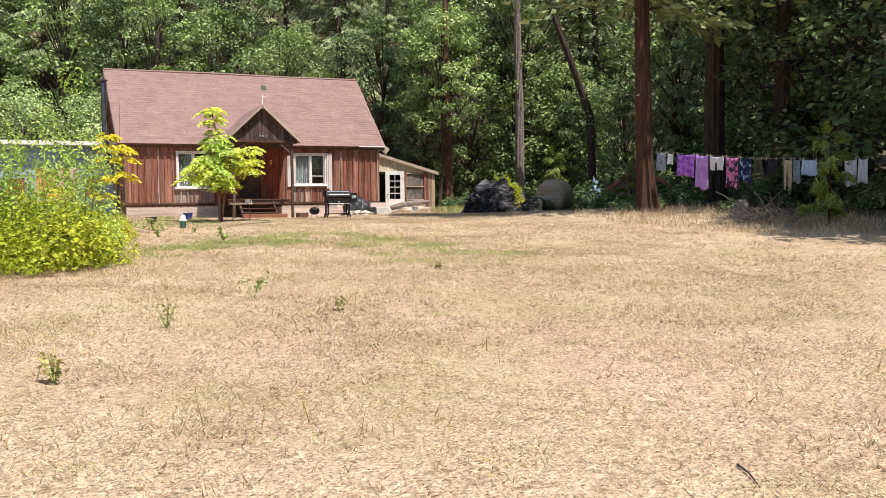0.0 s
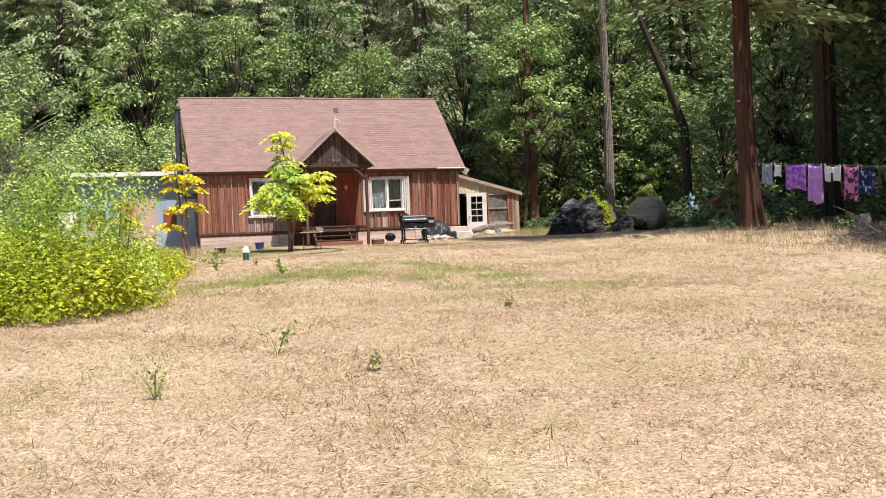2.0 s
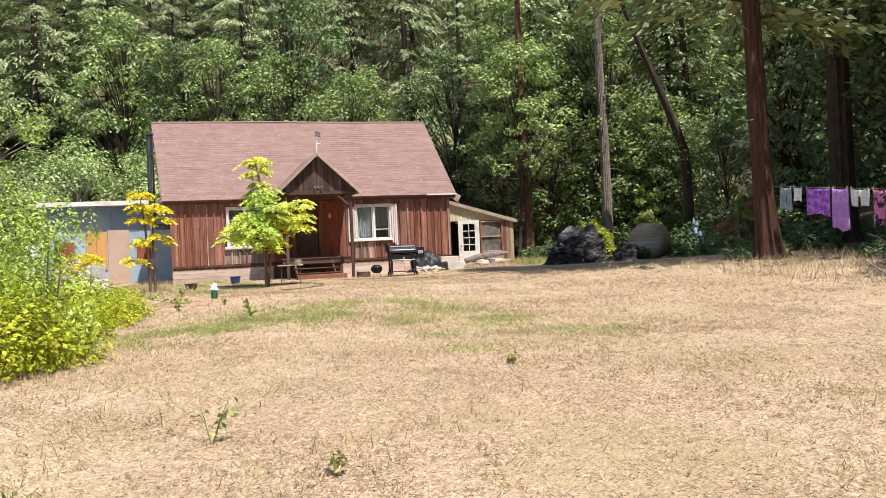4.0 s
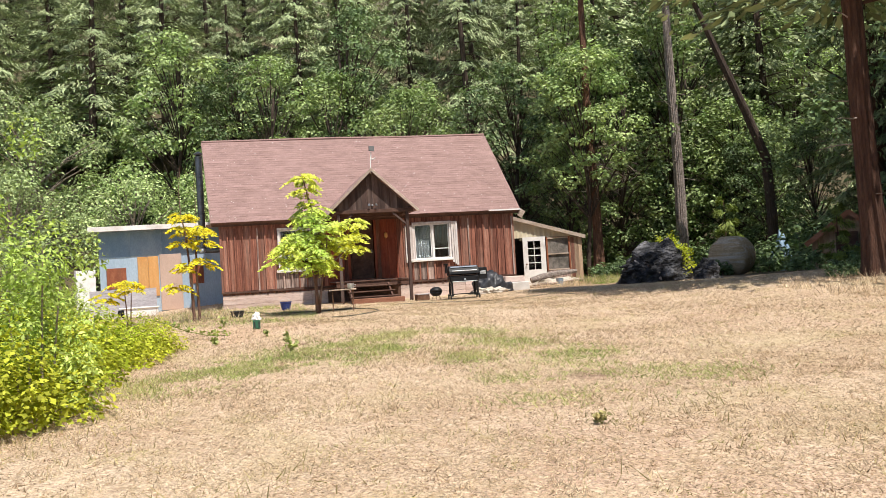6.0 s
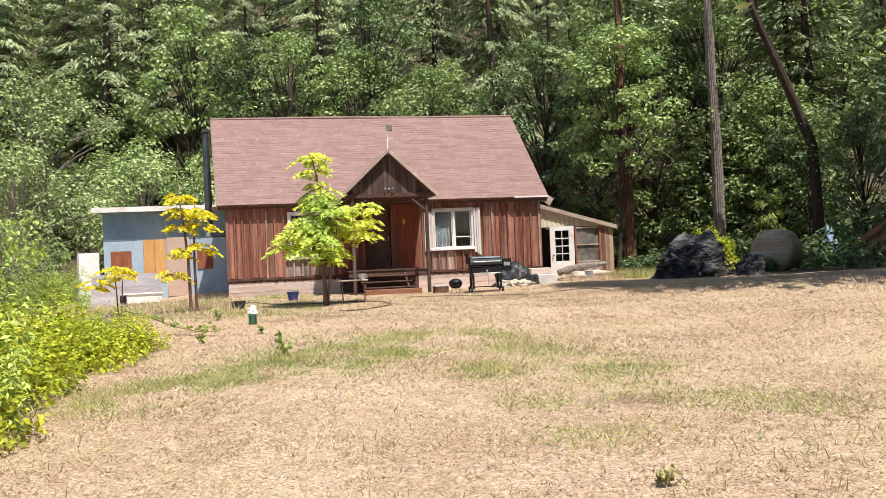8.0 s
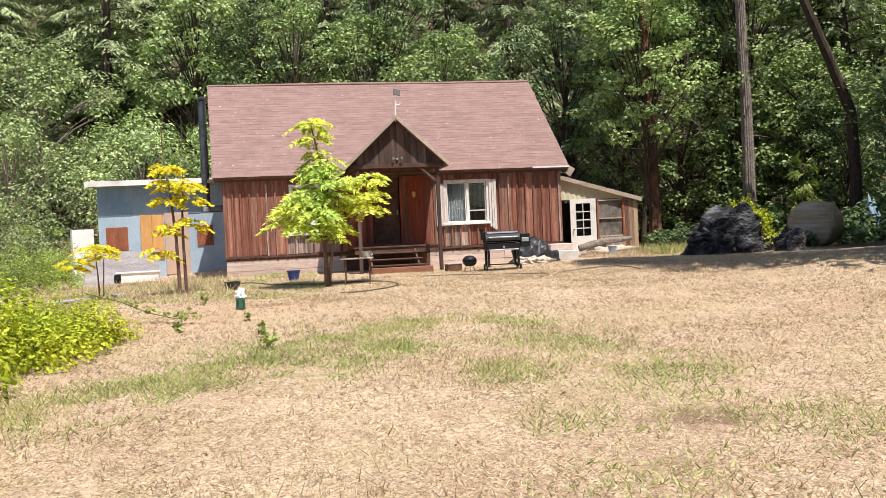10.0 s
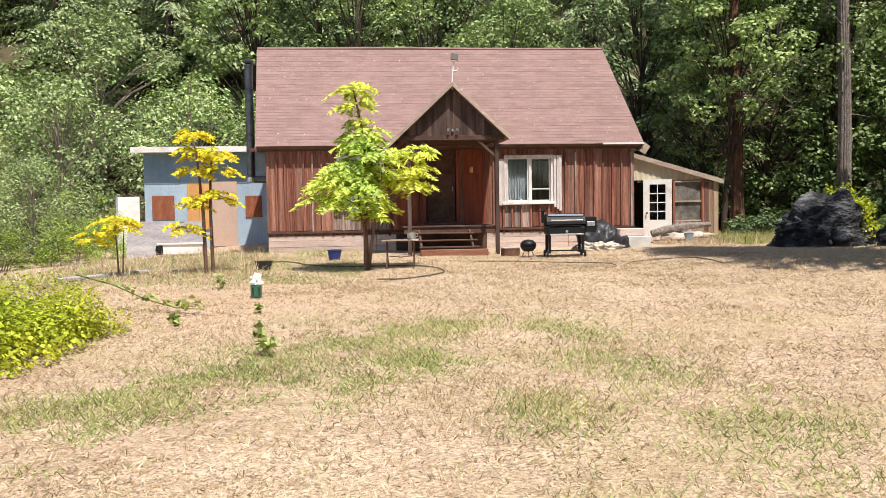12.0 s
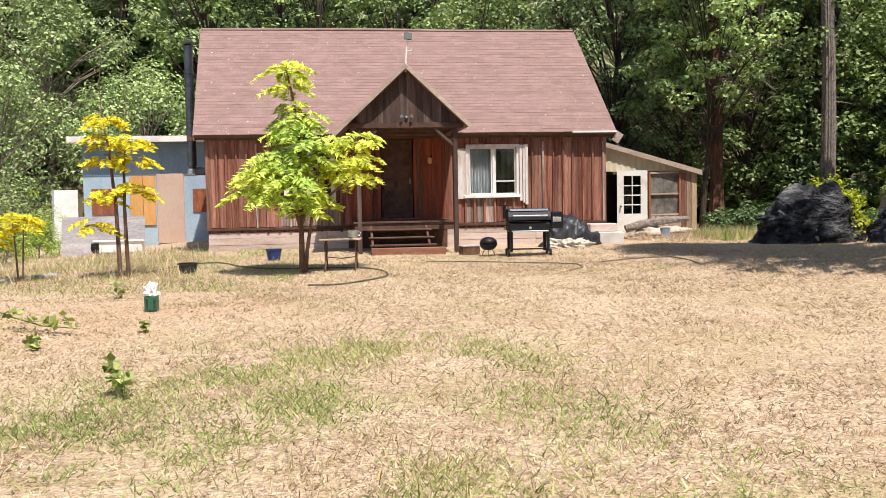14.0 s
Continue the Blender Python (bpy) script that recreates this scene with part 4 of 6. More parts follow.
def conifer(name, height, spread, base, sprays, material, bark, seed, label, trunk_r=0.25, group="", droop=0.35, size=0.5):
    """A fir: whorls of drooping branches, shorter to the top, each carrying flat sprays."""
    rng = np.random.default_rng(seed)
    t = empty(name, pose(0, 0, 0), label, "tree", group)
    bm = bmesh.new()
    lean_ = rng.normal(size=2) * 0.012
    pts = [(lean_[0] * z + 0.03 * math.sin(z), lean_[1] * z, z) for z in np.linspace(-0.4, height, 12)]
    add_tube(bm, pts, [trunk_r * (1 - 0.93 * i / 11) * (1.35 if i == 0 else 1) for i in range(12)], 10)
    cs, al = [], []
    nb = int((height - base) * 5.5)
    per = max(sprays // nb, 6)
    for i in range(nb):
        u = (i + rng.uniform(0, 1)) / nb
        z = base + (height - base) * u
        L = spread * ((1 - u) ** 0.75) * rng.uniform(0.55, 1.1) + 0.25
        a = i * 2.4 + rng.normal() * 0.4
        o = Vector((lean_[0] * z, lean_[1] * z, z))
        d = Vector((math.cos(a), math.sin(a), 0.25))
        q = []
        for k in range(4):
            s = k / 3
            q.append(o + Vector((d.x * L * s, d.y * L * s, L * (0.22 * s - droop * s * s))))
        if L > 0.8:
            add_tube(bm, q, [0.035 * L / 2.5 + 0.012, 0.022, 0.014, 0.006], 3, False)
        k = max(int(per * L / spread * 1.5), 5)
        s = rng.uniform(0.18, 1.03, k) ** 0.8
        side = rng.normal(size=k) * 0.22 * L * (1 - 0.55 * s)
        x = d.x * L * s - d.y * side
        y = d.y * L * s + d.x * side
        zz = L * (0.22 * s - droop * s * s) - np.abs(side) * 0.3 + rng.normal(size=k) * 0.06
        cs.append(np.stack([o.x + x, o.y + y, o.z + zz], 1))
        sg = np.sign(side)
        al.append(np.stack([d.x * 0.8 - d.y * sg * 0.7, d.y * 0.8 + d.x * sg * 0.7, np.full(k, -0.35) - 0.3 * s], 1))
    part("trunk", bm, bark, t, smooth=True)
    c, al = np.concatenate(cs), np.concatenate(al)
    ln = size * rng.uniform(0.55, 1.25, len(c))
    out = c * np.array([1, 1, 0])
    out /= np.linalg.norm(out, axis=1)[:, None] + 1e-6
    leaf_part("crown", c, ln, ln * rng.uniform(0.16, 0.3, len(c)), material, t, rng, along=al, tilt=0.6, face=out * 0.6 + np.array([0, 0, 0.8]), corners=3)
    return t


def bush(name, rx, ry, h, leaves, size, material, seed, label, blobs=30, category="bush", group="", twigs=14, narrow=0.7):
    rng = np.random.default_rng(seed)
    t = empty(name, pose(0, 0, 0), label, category, group)
    bm = bmesh.new()
    cs, rs = [], []
    for i in range(blobs):
        a, q = rng.uniform(0, 2 * math.pi), rng.uniform(0, 1) ** 0.5
        hz = h * (1 - 0.55 * q * q) * rng.uniform(0.65, 1.05)
        r = rng.uniform(0.22, 0.42) * min(rx, ry, h * 1.1)
        z = rng.uniform(0.1, 1) * max(hz - r * 0.6, 0.1)
        cs.append((math.cos(a) * q * rx, math.sin(a) * q * ry, z))
        rs.append(r)
    for i in range(twigs):
        c = Vector(cs[rng.integers(blobs)])
        add_tube(bm, [(c.x * 0.55, c.y * 0.55, -0.15), (c.x * 0.8, c.y * 0.8, c.z * 0.6), c + Vector((0, 0, 0.05))], [0.02, 0.014, 0.005], 4)
    tagged(part("stemwork", bm, M["twig"], t), kind="stuff")
    w = np.array(rs) ** 2
    pick = rng.choice(blobs, leaves, p=w / w.sum())
    v = rng.normal(size=(leaves, 3))
    v /= np.linalg.norm(v, axis=1)[:, None]
    c = np.array(cs)[pick] + v * (np.array(rs)[pick] * rng.uniform(0.4, 1.05, leaves) ** 0.5)[:, None]
    c[:, 2] = np.abs(c[:, 2]) + 0.03
    ln = size * rng.uniform(0.6, 1.35, leaves)
    leaf_part("leaves", c, ln, ln * narrow * rng.uniform(0.7, 1.1, leaves), material, t, rng, 0.25, face=v * 0.7 + np.array([0, 0, 0.75]))
    return t


def put(ob, x, y, turn=0.0, s=1.0, sz=None, dz=0.0):
    ob.matrix_basis = pose(x, y, ground_z(x, y) + dz, 0, 0, turn) @ Matrix.Diagonal((s, s, sz or s, 1))
    return ob


def again(ob, x, y, turn=0.0, s=1.0, sz=None, dz=0.0, label=""):
    c = copy_thing(ob, pose(0, 0, 0))
    put(c, x, y, turn, s, sz, dz)
    if label:
        c["label"] = label
    return c


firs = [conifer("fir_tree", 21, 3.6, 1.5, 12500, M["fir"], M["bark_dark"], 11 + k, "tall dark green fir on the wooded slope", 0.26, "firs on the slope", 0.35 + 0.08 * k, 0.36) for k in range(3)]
oaks = [broadleaf("oak_tree", 11 + k, 3.4, 1.2, 7400, 0.215, M["oak_sunlit"] if k != 1 else M["oak"], M["bark_dark"], 31 + k, "leafy green broadleaf tree at the wood's edge", 0.2, 66, "broadleaf trees of the wood", 0.6) for k in range(3)]
willow = broadleaf("willow_tree", 6.5, 3.6, 0.3, 11000, 0.155, M["willow"], M["twig"], 51, "pale grey-green willow thicket behind the shed", 0.14, 80, "willow thicket", 0.7)
thick = [bush("undergrowth_bush", 2.0, 1.6, 2.3, 2900, 0.2, M["oak"] if k else M["oak_sunlit"], 61 + k, "dense green undergrowth bush below the trees", 26, "bush", "undergrowth") for k in range(2)]
far_firs = [conifer("fir_tree", 22, 4.2, 1.0, 8000, M["fir"], M["bark_dark"], 21 + k, "tall fir high on the wooded slope", 0.26, "firs on the slope", 0.4, size=0.5) for k in range(2)]
rt = random.Random(9)
used = set()


def forest(kinds, spots):
    for k, x, y, s in spots:
        ob = kinds[k % len(kinds)]
        f = again if ob.name in used else put
        used.add(ob.name)
        f(ob, x, y, rt.uniform(0, 360), s, s * rt.uniform(0.92, 1.15))


# rows of trees: first the wood's edge, then the slope
spots_oak = []
for i in range(11):
    spots_oak.append((i + i // 3, 9.5 + i * 3.6 + rt.uniform(-1, 1), 13 + rt.uniform(-1.5, 3) - 0.35 * i, rt.uniform(0.8, 1.1)))
for i in range(6):
    spots_oak.append((i, -3 + i * 2.9 + rt.uniform(-0.8, 0.8), 19 + rt.uniform(-1.5, 2), rt.uniform(0.75, 1.0)))
# right-hand trees all take the darker leaf, to imitate the wood's shade
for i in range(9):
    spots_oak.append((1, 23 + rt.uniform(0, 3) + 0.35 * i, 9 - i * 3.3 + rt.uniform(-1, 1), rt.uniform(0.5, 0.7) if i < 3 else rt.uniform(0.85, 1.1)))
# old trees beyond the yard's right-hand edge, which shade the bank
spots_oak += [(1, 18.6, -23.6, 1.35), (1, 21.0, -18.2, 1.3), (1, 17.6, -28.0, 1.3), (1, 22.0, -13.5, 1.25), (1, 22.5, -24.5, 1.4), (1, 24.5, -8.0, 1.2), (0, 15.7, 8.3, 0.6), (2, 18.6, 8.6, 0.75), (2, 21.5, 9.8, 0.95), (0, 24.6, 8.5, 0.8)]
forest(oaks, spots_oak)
spots_fir = []
spots_far = []
for row, (y, gap) in enumerate(((43, 5.0), (56, 5.6))):
    x = -38 - row * 5 + rt.uniform(0, 3)
    while x < 66 + row * 9:
        spots_far.append((rt.randrange(2), x, y + rt.uniform(-4, 4), rt.uniform(0.85, 1.25)))
        x += gap * rt.uniform(0.7, 1.3)
forest(far_firs, spots_far)
for row, (y, gap) in enumerate(((24, 4.2), (33, 4.6))):
    x = -26 - row * 4 + rt.uniform(0, 3)
    while x < 50 + row * 5:
        if not (row == 0 and x < -9):
            spots_fir.append((rt.randrange(3), x, y + rt.uniform(-3, 3), rt.uniform(0.75, 1.2)))
        x += gap * rt.uniform(0.7, 1.3)
for i in range(9):
    spots_fir.append((i, 28 + rt.uniform(0, 6) + i * 0.6, 12 - i * 4.6, rt.uniform(0.9, 1.2)))
spots_fir += [(0, -14, 27, 0.9), (1, -19.5, 25, 1.0), (2, -24, 29, 1.0), (0, -10.5, 30, 0.85), (1, -29, 24, 1.0)]
# the wood on the near side of the yard, behind the path
for i in range(9):
    spots_fir.append((i, -34 + i * 9 + rt.uniform(-2, 2), -64 + rt.uniform(-6, 4), rt.uniform(0.8, 1.1)))
forest(firs, spots_fir)
spots_w = [(0, -4.2, 14.5, 1.0), (0, -9.0, 12.0, 0.9), (0, -0.5, 15.5, 0.85), (0, -13.5, 15, 1.1), (0, -9.5, 19, 1.2), (0, -18, 11, 1.0), (0, -8.2, 6.0, 0.55), (0, -11.5, 3.0, 0.6), (0, -8.6, 0.5, 0.45), (0, -23, 20, 1.3)]
forest([willow], spots_w)
spots_b = []
for i in range(17):
    spots_b.append((i, 11.5 + i * 1.9 + rt.uniform(-0.6, 0.6), 11.3 + rt.uniform(-0.8, 1.5) - 0.45 * i, rt.uniform(0.6, 1.1)))
for i in range(8):
    spots_b.append((i, 20.5 + rt.uniform(0, 3), 2 - i * 3.1, rt.uniform(0.6, 1.0)))
for i in range(10):
    spots_b.append((i, -24 + i * 2.8, 21 + rt.uniform(-2, 4), rt.uniform(0.8, 1.4)))
for i in range(14):
    spots_b.append((i, -30 + i * 2.3 + rt.uniform(-1, 1), 27 + (i % 3) * 5 + rt.uniform(-2, 2), rt.uniform(1.2, 1.9)))
forest(thick, spots_b)


def tall_trunk(name, x, y, r, height, bark, material, seed, label, base=10.0, spread=3.2, lean=(0, 0), stubs=8, sprays=6000, sides=30):
    """A tall old conifer whose crown begins high up."""
    rng = np.random.default_rng(seed)
    z0 = ground_z(x, y)
    t = empty(name, pose(x, y, z0), label, "tree")
    bm = bmesh.new()
    zs = [-0.4, 0.05, 0.4, 1.0, 2.2, 4, 6, 8.5, 11, 14, height]
    pts = [(lean[0] * z + 0.04 * math.sin(z * 0.6 + seed), lean[1] * z, z) for z in zs]
    rad = [r * (1.55 if z < 0.1 else 1.3 if z < 0.5 else 1.1 if z < 1.2 else 1 - 0.75 * (z / height) ** 1.2) for z in zs]
    rings = add_tube(bm, pts, rad, sides, True, 0.02)
    ridge = [rng.uniform(-0.13, 0.1) for _ in range(sides)]
    for ring, p, z in zip(rings, pts, zs):
        for k, v in enumerate(ring):
            v.co = Vector(p) + (v.co - Vector(p)) * (1 + ridge[k] + 0.05 * noise.noise((k * 1.7, z * 0.8, seed)))
    part("trunk", bm, bark, t)
    for k in range(stubs):
        z = rng.uniform(2.5, base + 1)
        a = rng.uniform(0, 2 * math.pi)
        bm = bmesh.new()
        d = Vector((math.cos(a), math.sin(a), rng.uniform(-0.15, 0.25)))
        branch(bm, Vector((lean[0] * z, lean[1] * z, z)) + d * r * 0.6, d, rng.uniform(0.4, 1.5), 0.022, 0.006, rng, 0.5, 5, 4)
        part("dead_branch", bm, M["twig"], t)
    cs, al = [], []
    bm = bmesh.new()
    nb = int((height - base) * 3.2)
    for i in range(nb):
        u = (i + rng.uniform(0, 1)) / nb
        z = base + (height - base) * u
        L = spread * (1 - u) ** 0.6 * rng.uniform(0.5, 1.1) + 0.3
        a = i * 2.4 + rng.normal() * 0.4
        d = Vector((math.cos(a), math.sin(a), 0))
        o = Vector((lean[0] * z, lean[1] * z, z))
        add_tube(bm, [o, o + d * L * 0.5 + Vector((0, 0, 0.1 * L)), o + d * L - Vector((0, 0, 0.15 * L))], [0.05, 0.025, 0.008], 5, False)
        k = max(int(sprays / nb), 10)
        s = rng.uniform(0.25, 1.05, k)
        side = rng.normal(size=k) * 0.25 * L
        cs.append(np.stack([o.x + d.x * L * s - d.y * side, o.y + d.y * L * s + d.x * side, o.z + L * (0.2 * s - 0.4 * s * s) + rng.normal(size=k) * 0.15], 1))
        al.append(np.stack([d.x - d.y * side, d.y + d.x * side, np.full(k, -0.5)], 1))
    tagged(part("limbwork", bm, bark, t), kind="stuff")
    c, al = np.concatenate(cs), np.concatenate(al)
    ln = rng.uniform(0.25, 0.6, len(c))
    leaf_part("crown", c, ln, ln * 0.35, material, t, rng, along=al)
    return t


tall_trunk("cedar_tree", 15.25, -12.4, 0.27, 22, M["bark"], M["cedar"], 3, "tall red-barked cedar beside the washing line", 6.2, 4.4, (-0.04, 0), 8, 8500)
tall_trunk("pine_tree", 21.0, 7.2, 0.25, 23, M["bark_grey"], M["fir"], 5, "slender grey-barked pine with dead side branches", 14.0, 2.0, (-0.01, 0), 18, 2000)
red_pine = tall_trunk("pine_tree", 16.0, 5.6, 0.2, 20, M["bark_orange"], M["fir"], 6, "slender red-brown pine close behind the lean-to", 13.0, 2.0, (-0.01, 0), 8, 2000)
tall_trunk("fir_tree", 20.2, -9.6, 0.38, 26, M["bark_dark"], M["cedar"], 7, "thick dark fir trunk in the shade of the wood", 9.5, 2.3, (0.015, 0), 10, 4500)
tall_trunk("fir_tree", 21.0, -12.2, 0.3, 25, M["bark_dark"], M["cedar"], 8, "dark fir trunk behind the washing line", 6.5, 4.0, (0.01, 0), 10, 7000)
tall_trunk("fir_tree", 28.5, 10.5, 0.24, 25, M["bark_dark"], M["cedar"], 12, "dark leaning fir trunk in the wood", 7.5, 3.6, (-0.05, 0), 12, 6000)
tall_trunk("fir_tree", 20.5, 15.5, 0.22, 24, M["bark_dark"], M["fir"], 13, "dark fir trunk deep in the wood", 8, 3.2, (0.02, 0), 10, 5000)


maple = broadleaf("maple_tree", 8.5, 2.3, 3.6, 6500, 0.15, M["oak_sunlit"], M["bark_dark"], 57, "light green maple in front of the red-brown pine", 0.1, 42, "", 0.5)
put(maple, 15.2, 5.0, 0, 1.15)
again(maple, 17.0, 8.8, 140, 1.3, label="light green maple among the trees behind the lean-to")
shade_fir = conifer("cedar_tree", 17, 3.3, 2.0, 14000, M["cedar"], M["bark"], 58, "dense dark cedar behind the garden hut", 0.24, "dark cedars", 0.45, 0.34)
put(shade_fir, 25.2, -1.0, 0, 0.95)
again(shade_fir, 25.8, -8.5, 250, 1.05)
again(shade_fir, 26.8, -14.0, 20, 1.1)
# leaning trunk and bleached dead limbs at the wood's edge
lt = empty("leaning_tree", pose(23.6, 4.0, ground_z(23.6, 4.0)), "dark leaning tree with a crooked mossy trunk", "tree")
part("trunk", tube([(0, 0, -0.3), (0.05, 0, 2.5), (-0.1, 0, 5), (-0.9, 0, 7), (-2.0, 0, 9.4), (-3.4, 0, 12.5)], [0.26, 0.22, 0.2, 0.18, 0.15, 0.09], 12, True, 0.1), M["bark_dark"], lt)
rngl = np.random.default_rng(77)
cl = np.concatenate([rngl.normal(size=(500, 3)) * np.array([0.5, 0.5, 0.35]) + np.array(c) for c in ((-3.3, 0, 12.4), (0.5, -0.3, 6.0), (0.6, 0.2, 4.6))])
ll = rngl.uniform(0.12, 0.25, len(cl))
leaf_part("crown", cl, ll, ll * 0.65, M["oak_sunlit"], lt, rngl, face=np.tile([0, -0.4, 0.8], (len(cl), 1)))
for z, L, dz in ((5.6, 2.4, -0.5), (5.2, 2.0, -0.75), (4.9, 2.2, -0.2), (4.5, 1.8, -0.6), (5.8, 2.6, 0.05), (4.2, 1.3, -0.5), (5.0, 1.6, 0.25)):
    bm = bmesh.new()
    pts = branch(bm, (0.1, -0.15, z), (1, -0.35, dz), L, 0.03, 0.008, rngl, 2.2, 5, 9)
    for q in pts[3:8:2]:
        branch(bm, q, (rngl.uniform(-0.4, 1), -0.3, rngl.uniform(-1, 0.8)), L * 0.35, 0.014, 0.004, rngl, 2.0, 4, 6)
    part("dead_branch", bm, M["twig"], red_pine, "bleached twisted dead branch")


# ---- yard plants ----
def frond(rng, origin, heading, length, rise, pairs, leaflet, cs, al, ln, wd, stalk):
    """One feather leaf: a drooping stalk with pairs of leaflets."""
    pts = []
    for k in range(7):
        s = k / 6
        pts.append(origin + Vector((heading.x * length * s, heading.y * length * s, length * (rise * s - (rise + 0.32) * s * s))))
    add_tube(stalk, pts[::2], [0.006, 0.005, 0.004, 0.002], 3, False)
    side = Vector((-heading.y, heading.x, 0))
    for i in range(pairs):
        s = 0.22 + 0.78 * (i + 0.5) / pairs
        p = origin + Vector((heading.x * length * s, heading.y * length * s, length * (rise * s - (rise + 0.32) * s * s)))
        size = leaflet * (1.1 - 0.55 * abs(s - 0.5)) * rng.uniform(0.85, 1.15)
        for g in (-1, 1):
            d = (side * g + heading * 0.45 + Vector((0, 0, -0.3 + rng.normal() * 0.12))).normalized()
            c = p + d * size * 0.5
            cs.append(tuple(c))
            al.append(tuple(d * 3))
            ln.append(size)
            wd.append(size * 0.29)


def sumac(name, x, y, stems, clusters, seed, label, material, leaflet=0.16):
    rng = np.random.default_rng(seed)
    t = empty(name, pose(x, y, ground_z(x, y)), label, "young tree")
    for pts, r0, r1 in stems:
        n = len(pts)
        part("stem", tube(pts, [r0 + (r1 - r0) * i / (n - 1) for i in range(n)], 8, True, 0.06), M["sumac_bark"], t)
    cs, al, ln, wd = [], [], [], []
    stalk = bmesh.new()
    for c, n, length, rise in clusters:
        c = Vector(c)
        n = round(n * 1.3)
        for i in range(n):
            a = 2 * math.pi * i / n + rng.normal() * 0.35
            h = Vector((math.cos(a), math.sin(a), 0))
            frond(rng, c + Vector((0, 0, rng.uniform(-0.12, 0.12))), h, length * rng.uniform(0.7, 1.2), rise * rng.uniform(0.6, 1.5), 14, leaflet, cs, al, ln, wd, stalk)
    tagged(part("stalkwork", stalk, M["weed"], t), kind="stuff")
    leaf_part("leaves", cs, ln, wd, material, t, rng, along=al, tilt=0.5, fold=0.1, face=np.tile([0.0, -0.55, 0.75], (len(cs), 1)))
    return t


sumac("sumac_tree", 2.55, -6.75,
      [([(0, 0, -0.1), (0.01, 0, 0.5), (0.0, 0, 1.0), (-0.02, 0.05, 1.7), (0.02, 0.0, 2.5), (-0.1, 0, 3.2), (-0.18, 0, 3.6)], 0.055, 0.015),
       ([(0.05, 0.03, -0.1), (0.1, 0.02, 0.4), (0.19, 0, 0.95), (0.32, -0.1, 1.6), (0.36, -0.12, 2.1)], 0.04, 0.012),
       ([(0, 0, 0.85), (0.12, 0, 1.15), (0.5, -0.05, 1.35), (0.85, -0.05, 1.65), (1.0, 0, 2.3)], 0.035, 0.012),
       ([(0, 0, 0.9), (-0.25, 0.1, 1.3), (-0.6, 0.1, 1.8)], 0.03, 0.01), ([(0.0, 0, 0.95), (0.2, 0.3, 1.4), (0.3, 0.4, 1.8)], 0.025, 0.01),
       ([(0, 0, 0.7), (-0.1, -0.25, 1.2), (-0.15, -0.4, 1.6)], 0.025, 0.01)],
      [((-0.18, 0, 3.6), 9, 0.52, 0.35), ((-0.15, 0, 3.3), 6, 0.45, 0.2), ((-0.12, 0, 3.0), 4, 0.3, 0.1), ((0.02, 0, 2.72), 9, 0.5, 0.25), ((0.0, 0, 2.4), 10, 0.62, 0.25),
       ((-0.3, 0.05, 2.1), 10, 0.66, 0.2), ((-0.45, -0.2, 1.95), 9, 0.6, 0.3), ((0.35, -0.15, 2.25), 8, 0.55, 0.3), ((-0.2, -0.1, 1.7), 10, 0.7, 0.3), ((-0.5, -0.15, 1.4), 9, 0.6, 0.15), ((0.05, -0.25, 1.2), 8, 0.45, 0.1), ((-0.15, 0, 2.6), 8, 0.5, 0.3), ((0.1, -0.1, 2.0), 9, 0.6, 0.2), ((-0.6, 0.1, 1.75), 10, 0.66, 0.2), ((0.3, 0.4, 1.8), 9, 0.6, 0.2), ((-0.15, -0.4, 1.6), 9, 0.6, 0.2), ((0.2, -0.2, 1.45), 8, 0.5, 0.15),
       ((-0.85, 0.0, 1.45), 8, 0.6, 0.15), ((0.38, 0.05, 1.3), 7, 0.45, 0.1), ((1.0, 0, 2.35), 9, 0.5, 0.3), ((1.0, 0, 2.0), 8, 0.55, 0.2), ((0.95, -0.05, 1.7), 8, 0.55, 0.15), ((0.75, 0, 1.9), 6, 0.45, 0.2)],
      5, "bright yellow-green young sumac tree with feathery layered leaves", M["lime"])
sumac("sumac_sapling", -0.55, -6.6,
      [([(-0.05, 0, -0.1), (-0.08, 0, 1.2), (-0.16, 0, 2.2), (-0.25, 0, 2.8)], 0.042, 0.014), ([(0.08, 0.02, -0.1), (0.06, 0, 1.2), (0.08, 0, 2.0), (0.15, 0, 2.5)], 0.038, 0.012),
       ([(-0.25, 0, 2.7), (-0.28, 0, 3.4), (-0.2, 0, 4.1)], 0.012, 0.004), ([(0.1, 0, 2.0), (0.12, 0.1, 3.0), (0.14, 0.1, 3.9)], 0.01, 0.004)],
      [((-0.25, 0, 2.8), 8, 0.4, 0.3), ((-0.22, 0, 2.45), 8, 0.45, 0.2), ((0.2, 0, 2.4), 8, 0.5, 0.25), ((-0.25, 0, 2.1), 6, 0.45, 0.1), ((0.25, 0, 2.1), 5, 0.4, 0.1),
       ((0.2, 0, 1.55), 8, 0.5, 0.2), ((-0.2, 0, 1.45), 6, 0.4, 0.15), ((-0.45, 0, 0.95), 5, 0.42, 0.1)],
      6, "slim two-stemmed yellow-green sumac sapling", M["gold"], 0.14)
